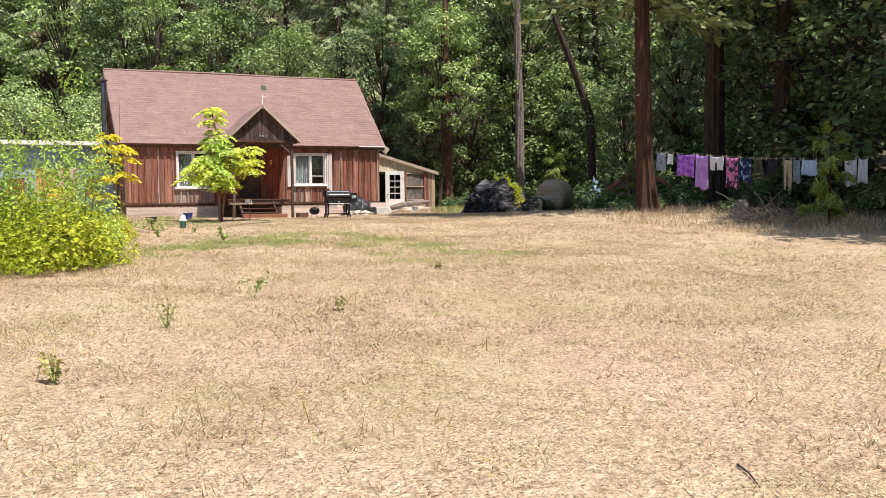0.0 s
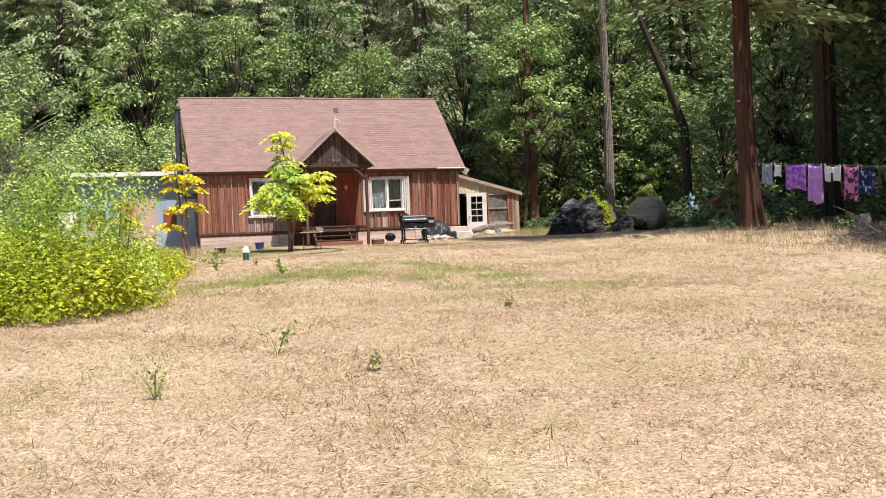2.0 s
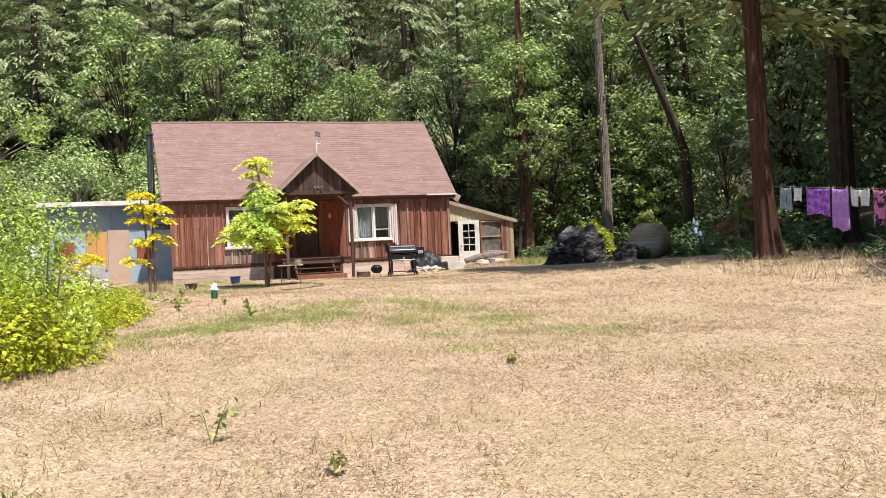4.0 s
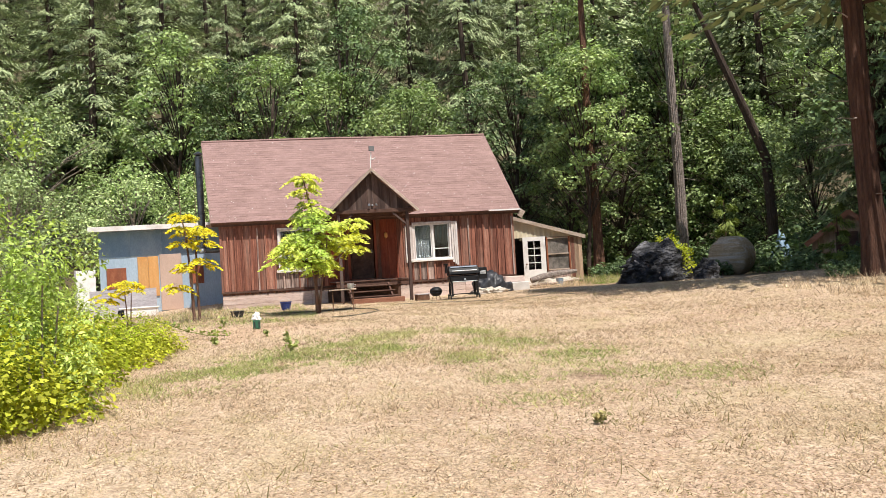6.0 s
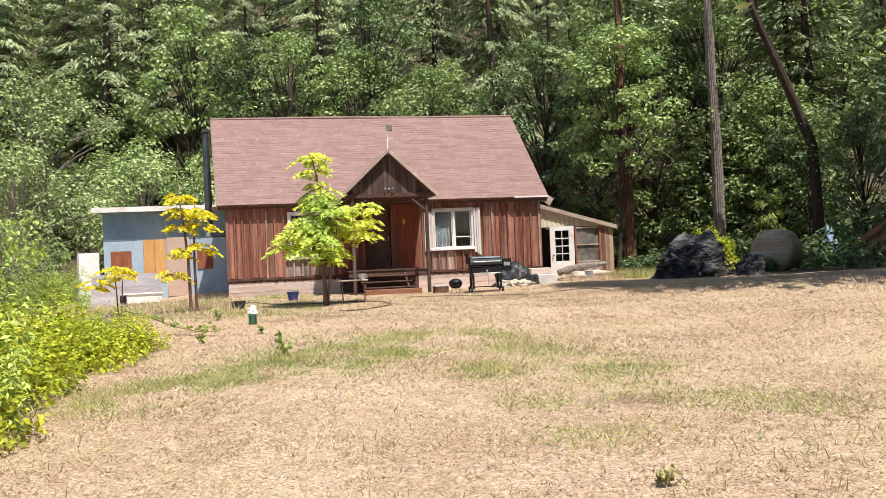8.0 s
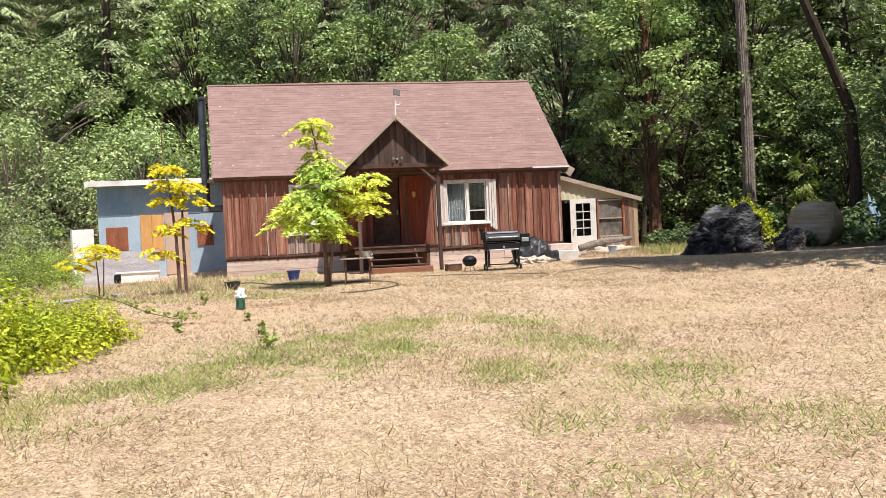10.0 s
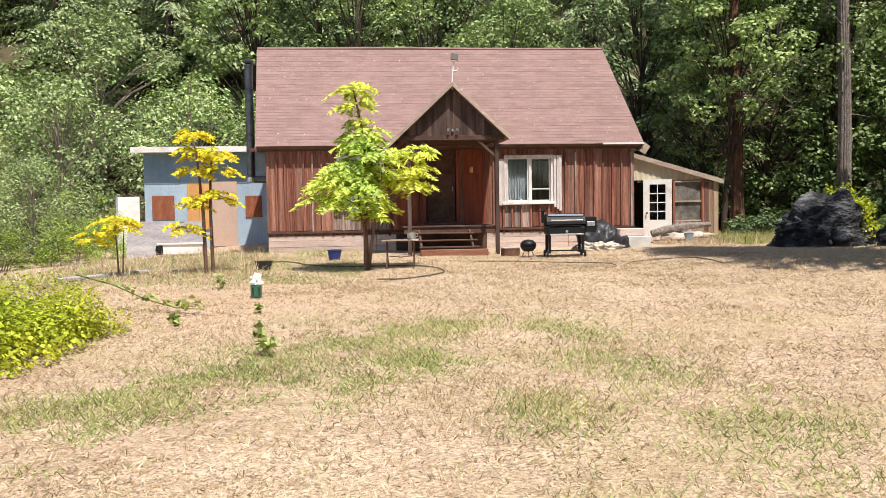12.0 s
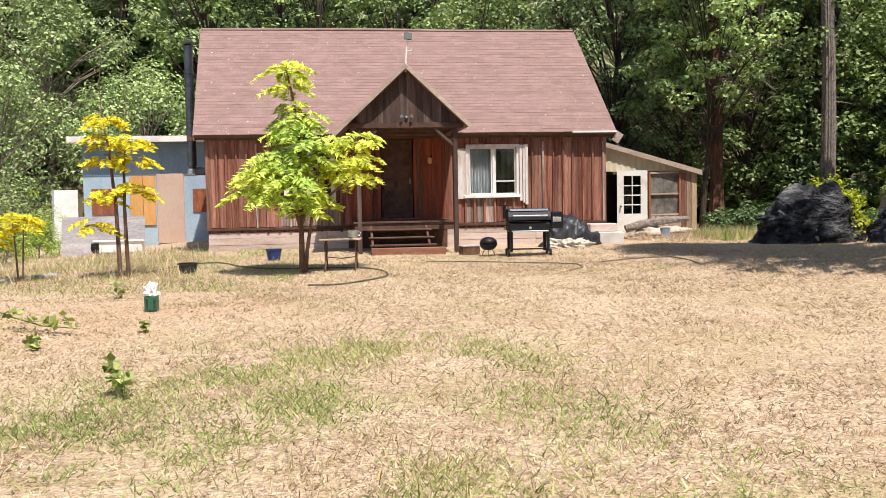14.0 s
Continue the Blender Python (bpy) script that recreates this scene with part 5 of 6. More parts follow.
sumac("sumac_sapling", -2.2, -6.9, [([(0, 0, -0.1), (-0.02, 0, 0.5), (-0.05, 0, 1.0)], 0.02, 0.01), ([(0.05, 0.05, -0.1), (0.1, 0, 0.6), (0.12, 0, 0.95)], 0.018, 0.008)],
      [((-0.05, 0, 1.05), 7, 0.45, 0.2), ((0.15, 0, 1.0), 5, 0.35, 0.2), ((-0.5, 0, 0.8), 5, 0.42, 0.1)], 7, "small yellow sumac sapling near the brambles", M["gold"], 0.14)

brambles = bush("bramble_bush", 1.9, 1.7, 1.45, 12000, 0.082, M["bramble"], 71, "sprawling yellow-green bramble bush beside the yard", 44, "bush", "brambles", 20)
put(brambles, -2.75, -19.9, 20, 0.95)
for x, y, t, s in ((-2.65, -17.6, 100, 0.92), (-2.1, -15.4, 210, 0.78), (-5.2, -20.6, 300, 1.15), (-5.0, -17.3, 60, 1.2), (-4.4, -14.2, 160, 1.1), (-8.5, -18.5, 30, 1.3), (-7.8, -14.5, 130, 1.3), (-4.3, -22.2, 250, 0.75), (-6.0, -23.5, 80, 0.9), (-1.5, -13.9, 40, 0.58)):
    again(brambles, x, y, t, s)
shrub = bush("willow_shrub", 1.05, 0.95, 3.2, 7000, 0.075, M["shrub"], 72, "taller light green shrub rising from the brambles", 34, "bush", "", 14, 0.45)
put(shrub, -1.85, -19.0, 0, 0.9, 1.2)
again(shrub, -3.2, -18.6, 120, 0.95, 1.1)
for x, y, t, s, h in ((-6.5, 3.6, 40, 0.95, 0.8), (-5.75, 5.2, 200, 0.8, 0.75), (-8.2, 2.2, 90, 1.1, 0.7)):
    again(shrub, x, y, t, s, h, label="dense light green shrub beside the shed")
sapl = conifer("young_cedar", 2.4, 0.75, 0.2, 2600, M["weed"], M["bark"], 81, "small yellow-green young cedar at the wood's edge", 0.035, "young cedars", 0.3, 0.16)
put(sapl, 14.9, -20.1)
for x, y, s, t in ((20.8, 3.2, 1.3, 30), (18.1, -7.4, 0.85, 70)):
    again(sapl, x, y, t, s)
low = bush("low_bush", 0.7, 0.6, 0.8, 1500, 0.11, M["oak"], 91, "low green bush among the stumps", 16, "bush", "low bushes", 8)
put(low, 15.4, 2.6, 0, 1.2)
for x, y, s in ((18.6, 0.6, 1.0), (17.2, -1.9, 0.9), (19.4, -1.2, 1.1), (17.4, -6.9, 0.9), (15.4, 3.4, 1.2), (16.6, 3.6, 1.5), (18.9, -9.5, 1.2), (17.5, -11.5, 1.0), (20.5, -14, 1.4), (16.9, -14.5, 0.7), (14.6, -11.9, 0.6), (15.9, -12.0, 0.55), (18.6, -7.6, 1.0), (16.2, -11.0, 0.8)):
    again(low, x, y, rt.uniform(0, 360), s)


def weed(name, x, y, h, leaves, size, material, seed, label):
    rng = np.random.default_rng(seed)
    t = empty(name, pose(x, y, ground_z(x, y)), label, "weed", "yard weeds")
    bm = bmesh.new()
    cs = []
    for k in range(4):
        a = rng.uniform(0, 6.3)
        tip = Vector((math.cos(a) * h * 0.4, math.sin(a) * h * 0.4, h * rng.uniform(0.6, 1)))
        add_tube(bm, [(0, 0, -0.02), tip * 0.5 + Vector((0, 0, h * 0.1)), tip], [0.006, 0.005, 0.002], 4)
        for i in range(leaves // 4):
            s = rng.uniform(0.25, 1)
            cs.append(tuple(tip * s + Vector(rng.normal(size=3)) * h * 0.13))
    part("stem", bm, M["weed"], t)
    ln = size * rng.uniform(0.6, 1.3, len(cs))
    leaf_part("leaves", cs, ln, ln * 0.7, material, t, rng)
    return t


weed("yard_weed", 1.42, -15.15, 0.36, 48, 0.1, M["grass"], 1, "broad-leaved green weed in bare earth")
weed("yard_weed", 1.0, -26.2, 0.2, 40, 0.05, M["tuft"], 2, "small yellowing weed in dry grass")
weed("yard_weed", -0.9, -26.5, 0.3, 60, 0.04, M["grass"], 3, "feathery green weed in dry grass")
weed("yard_weed", 0.25, -25.0, 0.35, 40, 0.05, M["grass"], 4, "tall thin green weed in dry grass")
weed("yard_weed", 1.06, -12.6, 0.14, 40, 0.08, M["grass"], 5, "low dark weed in bare earth")
weed("yard_weed", 0.1, -13.2, 0.16, 50, 0.08, M["grass"], 6, "low dark weed in bare earth")
weed("yard_weed", 3.64, -22.8, 0.14, 40, 0.06, M["tuft"], 7, "low dark green weed tuft in dry grass")
weed("yard_weed", -1.9, -28.6, 0.22, 50, 0.06, M["tuft"], 8, "small leafy weed in dry grass")
weed("yard_weed", 0.2, -10.0, 0.25, 40, 0.07, M["grass"], 9, "thin green weed near the garden can")


# ---- yard things ----
def gz(x, y, dz=0.0, turn=0.0):
    return pose(x, y, ground_z(x, y) + dz, 0, 0, turn)


# pellet grill
g = empty("pellet_grill", gz(7.28, -4.2, 0, -4), "black barrel-shaped pellet grill on wheeled legs", "grill")
bm = bmesh.new()
prof = [(0.27 * math.cos(a), 0.27 * math.sin(a)) for a in [math.radians(k) for k in range(-5, 190, 15)]]
for x0, x1 in ((-0.48, 0.42),):
    A = [bm.verts.new((x0, p[0], 0.74 + p[1])) for p in prof]
    B = [bm.verts.new((x1, p[0], 0.74 + p[1])) for p in prof]
    for i in range(len(prof) - 1):
        bm.faces.new((A[i], A[i + 1], B[i + 1], B[i]))
    bm.faces.new(list(reversed(A)))
    bm.faces.new(B)
    bm.faces.new((A[0], B[0], B[-1], A[-1]))
bmesh.ops.recalc_face_normals(bm, faces=bm.faces)
lid = part("lid", bm, M["black"], g)
part("lid_handle", tube([(-0.4, -0.27, 0.86), (-0.4, -0.32, 0.86), (0.34, -0.32, 0.86), (0.34, -0.27, 0.86)], 0.014, 8), M["galv"], lid, "bright steel lid handle")
# Added metal strip imitates the sun's glint on the plain black lid.
o = part("lid_panel", box(-0.44, 0.38, -0.008, 0.0, -0.035, 0.035, 0.003), M["galv"], lid, "bright strip standing for the sun glint on the lid")
o.matrix_basis = pose(-0.0, -0.16, 0.975, -58, 0, 0)
part("body", box(-0.48, 0.42, -0.26, 0.26, 0.52, 0.715, 0.03), M["black"], g)
part("hopper", box(0.425, 0.68, -0.24, 0.24, 0.58, 0.93, 0.012), M["black"], g, "black pellet hopper with a control panel")
part("control_panel", box(0.46, 0.64, -0.25, -0.242, 0.72, 0.82, 0.003), M["galv"], g)
part("front_shelf", box(-0.42, 0.36, -0.33, -0.265, 0.52, 0.545, 0.005), M["galv"], g, "steel front shelf")
part("badge", lathe([(0.03, 0), (0.03, 0.008), (0.02, 0.01)], 14), M["galv"], g).matrix_basis = pose(-0.02, -0.262, 0.6, 90, 0, 0)
part("chimney", lathe([(0.035, 0.8), (0.035, 1.05), (0.065, 1.06), (0.065, 1.09), (0.02, 1.1)], 12), M["black"], g).location = (-0.54, 0, 0)
for x in (-0.42, 0.36):
    for y in (-0.22, 0.22):
        part("leg", box(x - 0.03, x + 0.03, y - 0.03, y + 0.03, 0.09, 0.53, 0.004), M["black"], g)
        w = part("wheel", lathe([(0.03, -0.02), (0.07, -0.018), (0.078, -0.008), (0.078, 0.008), (0.07, 0.018), (0.03, 0.02)], 14), M["rubber"], g)
        w.matrix_basis = pose(x - 0.05 * (1 if x < 0 else -1), y, 0.078, 0, 90, 0)
part("cross_bar", box(-0.4, 0.34, -0.235, -0.205, 0.14, 0.17), M["black"], g)

# little kettle grill and a tin box beside it
k = empty("kettle_grill", gz(6.42, -4.0, 0, 20), "small round black kettle grill on thin legs", "grill")
part("bowl", lathe([(0.02, 0.13), (0.12, 0.15), (0.18, 0.22), (0.19, 0.27)], 18), M["black"], k, smooth=True)
part("lid", lathe([(0.195, 0.272), (0.18, 0.34), (0.11, 0.4), (0.02, 0.42)], 18), M["black"], k, "dull black domed lid", True)
for i in range(3):
    a = i * 2.1
    part("leg", tube([(0.09 * math.cos(a), 0.09 * math.sin(a), 0.16), (0.17 * math.cos(a), 0.17 * math.sin(a), 0.0)], 0.009, 6), M["rust"], k)
bx = empty("tin_box", gz(6.1, -3.4, 0, 10), "low dark rusty tin box by the grill", "box")
part("body", box(-0.2, 0.2, -0.14, 0.14, 0, 0.18, 0.01), M["rust"], bx)
part("lid", box(-0.21, 0.21, -0.15, 0.15, 0.182, 0.21, 0.006), M["ply_grey"], bx)


def heap(name, x, y, rx, ry, h, material, seed, label, category, rough=0.35, dz=0.0, turn=0.0, sub=4, detail=2.2):
    """A crumpled or rough lump: a sphere pushed about by noise, flat below."""
    bm = bmesh.new()
    bmesh.ops.create_icosphere(bm, subdivisions=sub, radius=1)
    for v in bm.verts:
        n1 = noise.noise(v.co * detail + Vector((seed, 0, 0)))
        n2 = noise.noise(v.co * detail * 3.1 + Vector((0, seed, 0)))
        v.co *= 1 + rough * n1 + rough * 0.45 * n2
        v.co = Vector((v.co.x * rx, v.co.y * ry, max(v.co.z, -0.12) * h))
    ob = link(name, bm, material, smooth=name not in ("charred_stump",))
    ob.matrix_basis = gz(x, y, dz, turn)
    return tagged(ob, label, category)


heap("black_tarpaulin", 8.9, -1.6, 0.62, 0.5, 0.62, M["tarp"], 3, "crumpled black tarpaulin heaped against the cabin", "tarpaulin", 0.5, 0, 0, 4, 2.6)
heap("pale_sheeting", 8.75, -2.1, 0.5, 0.3, 0.2, M["tarp_pale"], 4, "dusty pale sheeting lying on the tarpaulin", "tarpaulin", 0.6, 0, 0, 5, 3.4)
st = empty("concrete_step", gz(9.95, -1.0, 0, 0), "pale concrete block step at the cabin corner", "step")
part("block", box(-0.42, 0.42, -0.3, 0.3, -0.1, 0.3, 0.015, None, 0.006), M["concrete"], st)
part("upper_block", box(-0.36, 0.36, 0.0, 0.6, 0.302, 0.5, 0.015), M["skirt"], st)
lg = link("long_log", tube([(11.42, 1.6, 0.24), (11.85, 1.58, 0.36), (12.6, 1.6, 0.46), (13.3, 1.65, 0.5)], [0.11, 0.12, 0.11, 0.08], 12, True, 0.08), M["bark_grey"])
tagged(lg, "long grey log lying on rubble before the lean-to", "log")
heap("rubble_heap", 12.55, 1.55, 1.0, 0.5, 0.36, M["tarp_pale"], 8, "pale heap of sheeting, planks and rubble under the log", "rubble", 0.45, -0.05, 0, 4, 3.0)
for i in range(6):
    pl = link("loose_plank", box(-0.5 - 0.1 * i, 0.5 + 0.05 * i, -0.06, 0.06, 0, 0.03, 0.004), M["board_grey"] if i % 2 else M["dark_wood"])
    pl.matrix_basis = pose(11.5 + 0.26 * i, 0.9 + 0.12 * (i % 3), ground_z(11.5, 0.9) + 0.02 + 0.033 * i, rt.uniform(-3, 3), rt.uniform(-4, 4), rt.uniform(-25, 35))
    tagged(pl, "weathered loose plank lying in the rubble before the lean-to", "plank", "loose planks")
bkt = empty("blue_tub", gz(12.3, 0.85), "small faded blue tub in the rubble", "tub")
part("tub", lathe([(0.11, 0), (0.14, 0.28), (0.15, 0.3), (0.13, 0.3), (0.1, 0.03)], 16, False), M["tarp_blue"], bkt)

# iron-legged table with a pot
tb = empty("garden_table", gz(3.25, -6.75, 0, -8), "small weathered table on curved rusty iron legs", "table")
for i in range(4):
    part("top_plank", box(-0.36, 0.36, -0.2 + 0.1 * i + 0.003, -0.1 + 0.1 * i - 0.003, 0.55, 0.58, 0.004, None, 0.004), M["fascia"], tb)
for x in (-0.27, 0.27):
    for s in (-1, 1):
        part("leg", tube([(x, s * 0.05, 0.545), (x, s * 0.13, 0.42), (x, s * 0.06, 0.25), (x, s * 0.17, 0.0)], 0.014, 6), M["rust"], tb)
    part("leg_scroll", tube([(x, 0.13 * math.cos(a), 0.3 + 0.09 * math.sin(a)) for a in [k * 0.63 for k in range(11)]], 0.008, 5), M["rust"], tb)
part("stretcher", tube([(-0.27, 0, 0.25), (0, 0.02, 0.22), (0.27, 0, 0.25)], 0.01, 6), M["rust"], tb)
pot = empty("metal_pot", pose(3.47, -6.75, ground_z(3.25, -6.75) + 0.582), "dented bright metal pot on the garden table", "pot")
part("pot", lathe([(0.07, 0), (0.085, 0.02), (0.09, 0.13), (0.1, 0.14), (0.095, 0.145), (0.08, 0.13)], 18, False), M["galv"], pot)
part("handle", tube([(0.09, 0, 0.11), (0.13, 0, 0.1), (0.13, 0, 0.05), (0.09, 0, 0.04)], 0.007, 6), M["galv"], pot)

# bucket, planter, can with a crumpled bag, hose, plank
bk = empty("blue_bucket", gz(1.87, -3.9), "dark blue plastic bucket on the ground by the cabin", "bucket")
part("bucket", lathe([(0.12, 0), (0.16, 0.22), (0.175, 0.23), (0.175, 0.25), (0.155, 0.25), (0.11, 0.02)], 20, False), M["plastic_blue"], bk)
part("handle", tube([(0.17 * math.cos(a), 0.03, 0.24 + 0.1 * math.sin(a)) for a in [k * math.pi / 8 for k in range(9)]], 0.005, 5), M["galv"], bk)
pt = empty("black_planter", gz(0.48, -6.2), "shallow black plastic plant pot in the grass", "plant pot")
part("pot", lathe([(0.14, 0), (0.17, 0.16), (0.185, 0.17), (0.185, 0.19), (0.16, 0.19), (0.13, 0.02)], 20, False), M["plastic_black"], pt)
part("soil", lathe([(0.15, 0.12), (0.05, 0.15)], 12), M["dirt"], pt)
cn = empty("green_can", gz(0.89, -11.4), "green square can with a crumpled white bag on top", "can")
part("can", box(-0.075, 0.075, -0.075, 0.075, 0, 0.19, 0.012), M["can_green"], cn)
for s in (-0.05, 0.06):
    part("label_bar", box(s * 0.8 - 0.014, s * 0.8 + 0.014, -0.079, -0.076, 0.03, 0.15), M["plastic_black"], cn)
bm = bmesh.new()
bmesh.ops.create_icosphere(bm, subdivisions=3, radius=1)
for v in bm.verts:
    n1 = noise.noise(v.co * 2.3 + Vector((5, 1, 0)))
    v.co *= 1 + 0.75 * n1
    v.co = Vector((v.co.x * 0.085, v.co.y * 0.07, max(v.co.z, -0.3) * 0.11 + 0.22))
bg = tagged(link("crumpled_bag", bm, M["bag"]), "crumpled white plastic bag lying on the green can", "bag")
bg.matrix_basis = gz(0.89, -11.4, 0, 30)
hp = [(-0.3, -5.9), (0.1, -4.9), (0.5, -4.3), (0.95, -4.5), (1.5, -5.6), (2.2, -6.1), (3.0, -6.3), (3.6, -6.6), (3.95, -7.2), (4.0, -7.9), (3.7, -8.5), (3.2, -8.9), (2.65, -8.8)]
pts = []
for i in range(len(hp) - 1):
    for j in range(6):
        u = j / 6
        p0, p1, p2, p3 = [Vector(hp[min(max(k, 0), len(hp) - 1)]) for k in (i - 1, i, i + 1, i + 2)]
        q = 0.5 * (2 * p1 + (p2 - p0) * u + (2 * p0 - 5 * p1 + 4 * p2 - p3) * u * u + (3 * p1 - p0 - 3 * p2 + p3) * u ** 3)
        pts.append((q.x, q.y, ground_z(q.x, q.y) + 0.022))
tagged(link("garden_hose", tube(pts, 0.014, 8), M["hose"]), "dark green garden hose winding over the dry grass", "hose")
hp = [(4.9, -5.6), (5.5, -5.65), (6.1, -5.7), (6.8, -5.95), (7.35, -6.25), (7.62, -6.65), (7.6, -7.1), (7.4, -7.6), (7.1, -8.0)]
pts = [(x + d, y, ground_z(x, y) + 0.02) for x, y in hp for d in (0,)]
tagged(link("garden_hose", tube(pts, 0.011, 8), M["hose"]), "dark garden hose lying before the grill", "hose")
hp = [(8.2, -6.3), (8.7, -6.05), (9.3, -6.0), (9.6, -6.3), (9.65, -7.0), (9.45, -7.9)]
pts = [(x, y, ground_z(x, y) + 0.02) for x, y in hp]
tagged(link("garden_hose", tube(pts, 0.012, 8), M["hose"]), "dark garden hose end running into the shade", "hose")
# bramble runner creeping out over the grass
rn = empty("bramble_runner", gz(-1.2, -12.3), "leafy bramble runner trailing over the dry grass", "bramble")
rngr = np.random.default_rng(41)
rp = [Vector((-0.2, 0.2, 0.5)), Vector((0.3, 0.1, 0.36)), Vector((0.75, 0.0, 0.16)), Vector((1.15, -0.15, 0.06)), Vector((1.55, -0.3, 0.04))]
part("stem", tube(rp, [0.012, 0.01, 0.009, 0.008, 0.004], 6), M["weed"], rn)
rc = np.array([tuple(rp[k].lerp(rp[k + 1], u)) for k in range(4) for u in rngr.random(8 + 6 * k)])
rc += rngr.normal(size=rc.shape) * np.array([0.05, 0.07, 0.03]) + np.array([0, 0, 0.05])
rl = rngr.uniform(0.05, 0.11, len(rc))
leaf_part("leaves", rc, rl, rl * 0.75, M["weed"], rn, rngr)
pl = link("ground_plank", box(-1.1, 1.1, -0.09, 0.09, 0, 0.05, 0.006, None, 0.006), M["ply_grey"])
pl.matrix_basis = gz(-2.45, -6.9, 0.02, 58)
tagged(pl, "long grey plank lying in the grass", "plank")
br = link("fallen_stick", tube([(1.56, -32.03, ground_z(1.56, -32.03) + 0.01), (1.51, -32.17, ground_z(1.51, -32.17) + 0.018), (1.43, -32.34, ground_z(1.43, -32.34) + 0.008)], [0.007, 0.006, 0.003], 6), M["bark_dark"])
tagged(br, "thin dark stick on the dry grass", "stick")

# against the shed: plywood sheet, old tub, white door panel
o = link("plywood_sheet", box(-1.2, 1.2, -0.012, 0.012, 0, 1.22, 0.003, None, 0.004), M["ply_grey"])
o.matrix_basis = pose(-3.75, 4.7, ground_z(-3.75, 4.7) - 0.1, -10, 0, 2)
tagged(o, "grey weathered plywood sheet leaning on its long edge", "plywood sheet")
tbx = empty("old_sink", gz(-3.1, 4.0, 0, 5), "old white enamel sink on the ground", "sink")
bm = bmesh.new()
for a, b, c, d, e, f in ((-0.6, 0.6, -0.25, 0.25, 0.0, 0.05), (-0.6, 0.6, -0.3, -0.22, 0.05, 0.38), (-0.6, 0.6, 0.22, 0.3, 0.05, 0.38), (-0.66, -0.58, -0.3, 0.3, 0.05, 0.38), (0.58, 0.66, -0.3, 0.3, 0.05, 0.38)):
    add_box(bm, a, b, c, d, e, f, 0.02)
part("basin", bm, M["white"], tbx)
part("rim", box(-0.7, 0.7, -0.34, -0.29, 0.36, 0.42, 0.015), M["white"], tbx)
part("trap", lathe([(0.1, 0.05), (0.12, 0.2), (0.1, 0.34)], 10), M["black"], tbx).location = (-0.64, -0.3, 0)
wd_ = empty("leaning_door", pose(-5.35, 6.6, ground_z(-5.35, 6.6) - 0.02, -5, 0, 4), "old white door leaning against the shed corner", "door")
part("door_leaf", box(-0.36, 0.36, -0.02, 0.02, 0, 2.03, 0.005), M["white"], wd_)
part("frame_edge", box(-0.42, -0.365, -0.03, 0.03, 0, 2.06, 0.005), M["ply_grey"], wd_)

# uprooted stump, bale, charred stump, blue sheet
def root_wad(x, y):
    t = empty("uprooted_stump", gz(x, y, 0, 0), "huge charred grey uprooted stump with twisted roots", "tree stump")
    bm = bmesh.new()
    bmesh.ops.create_icosphere(bm, subdivisions=5, radius=1)
    for v in bm.verts:
        p = v.co.copy()
        n1 = noise.noise(p * 1.3 + Vector((2, 0, 0)))
        n2 = noise.noise(Vector((p.x * 2.2, p.y * 2.2, p.z * 4)) + Vector((0, 9, 0)))
        n3 = noise.noise(Vector((p.x * 5 + p.z * 3, p.y * 5, p.z * 11)))
        v.co *= 1 + 0.25 * n1 + 0.19 * n2 + 0.1 * n3
        top = 1.0 + 0.25 * max(v.co.x, -0.6)
        v.co = Vector((v.co.x * 1.15, v.co.y * 0.95, max(v.co.z, -0.1) * 1.36 * top))
    skin = [v.co * rng_k for v in bm.verts if v.co.x > 0.35 and v.co.z > 0.15 for rng_k in (1.02, 1.05, 1.08, 1.12, 1.16)]
    body = part("stump_body", bm, M["char"], t)
    rng = np.random.default_rng(4)
    for i in range(11):
        a = rng.uniform(math.pi * 0.95, math.pi * 1.75)
        s = Vector((math.cos(a) * 0.85, math.sin(a) * 0.7, rng.uniform(0.1, 0.75)))
        bm = bmesh.new()
        branch(bm, s, (math.cos(a), math.sin(a) * 0.8, rng.uniform(-0.9, 0.05)), rng.uniform(0.3, 0.75), rng.uniform(0.05, 0.11), 0.015, rng, 1.3, 7, 6)
        part("root", bm, M["char"] if i != 3 else M["twig"], t)
    cs = np.array([tuple(c) for c in skin])
    cs = cs[rng.random(len(cs)) < np.clip((cs[:, 0] + 0.25 * cs[:, 1] + 0.3 * cs[:, 2] - 0.58) * 2.2, 0, 0.95)]
    cs = cs + rng.normal(0, 0.03, cs.shape)
    ln = rng.uniform(0.05, 0.12, len(cs))
    tagged(leaf_part("moss_growth", cs, ln, ln * 0.7, M["bramble"], t, rng, label="bright yellow-green creeper over the stump"), kind="stuff")
    return t


root_wad(14.05, -3.3)
heap("charred_stump", 15.4, -4.45, 0.46, 0.4, 0.6, M["char"], 12, "low black charred stump in front of the roots", "tree stump", 0.35, 0, 0, 4, 2.0)
bm = bmesh.new()
prof = [(0.1, -0.62), (0.55, -0.63), (0.68, -0.58), (0.74, -0.45), (0.75, 0.0), (0.74, 0.45), (0.66, 0.6), (0.1, 0.62)]
add_tube(bm, [(0, 0, z) for _, z in prof], [r for r, _ in prof], 36)
for v in bm.verts:
    v.co += Vector((noise.noise(v.co * 2.5), noise.noise(v.co * 2.5 + Vector((7, 0, 0))), noise.noise(v.co * 2.5 + Vector((0, 7, 0))))) * 0.06
bale = tagged(link("round_bale", bm, M["bale"], smooth=True), "big weathered round straw bale lying at the wood's edge", "straw bale")
bale.matrix_basis = pose(18.2, -1.4, ground_z(18.2, -1.4) + 0.68, 90, 0, -52)
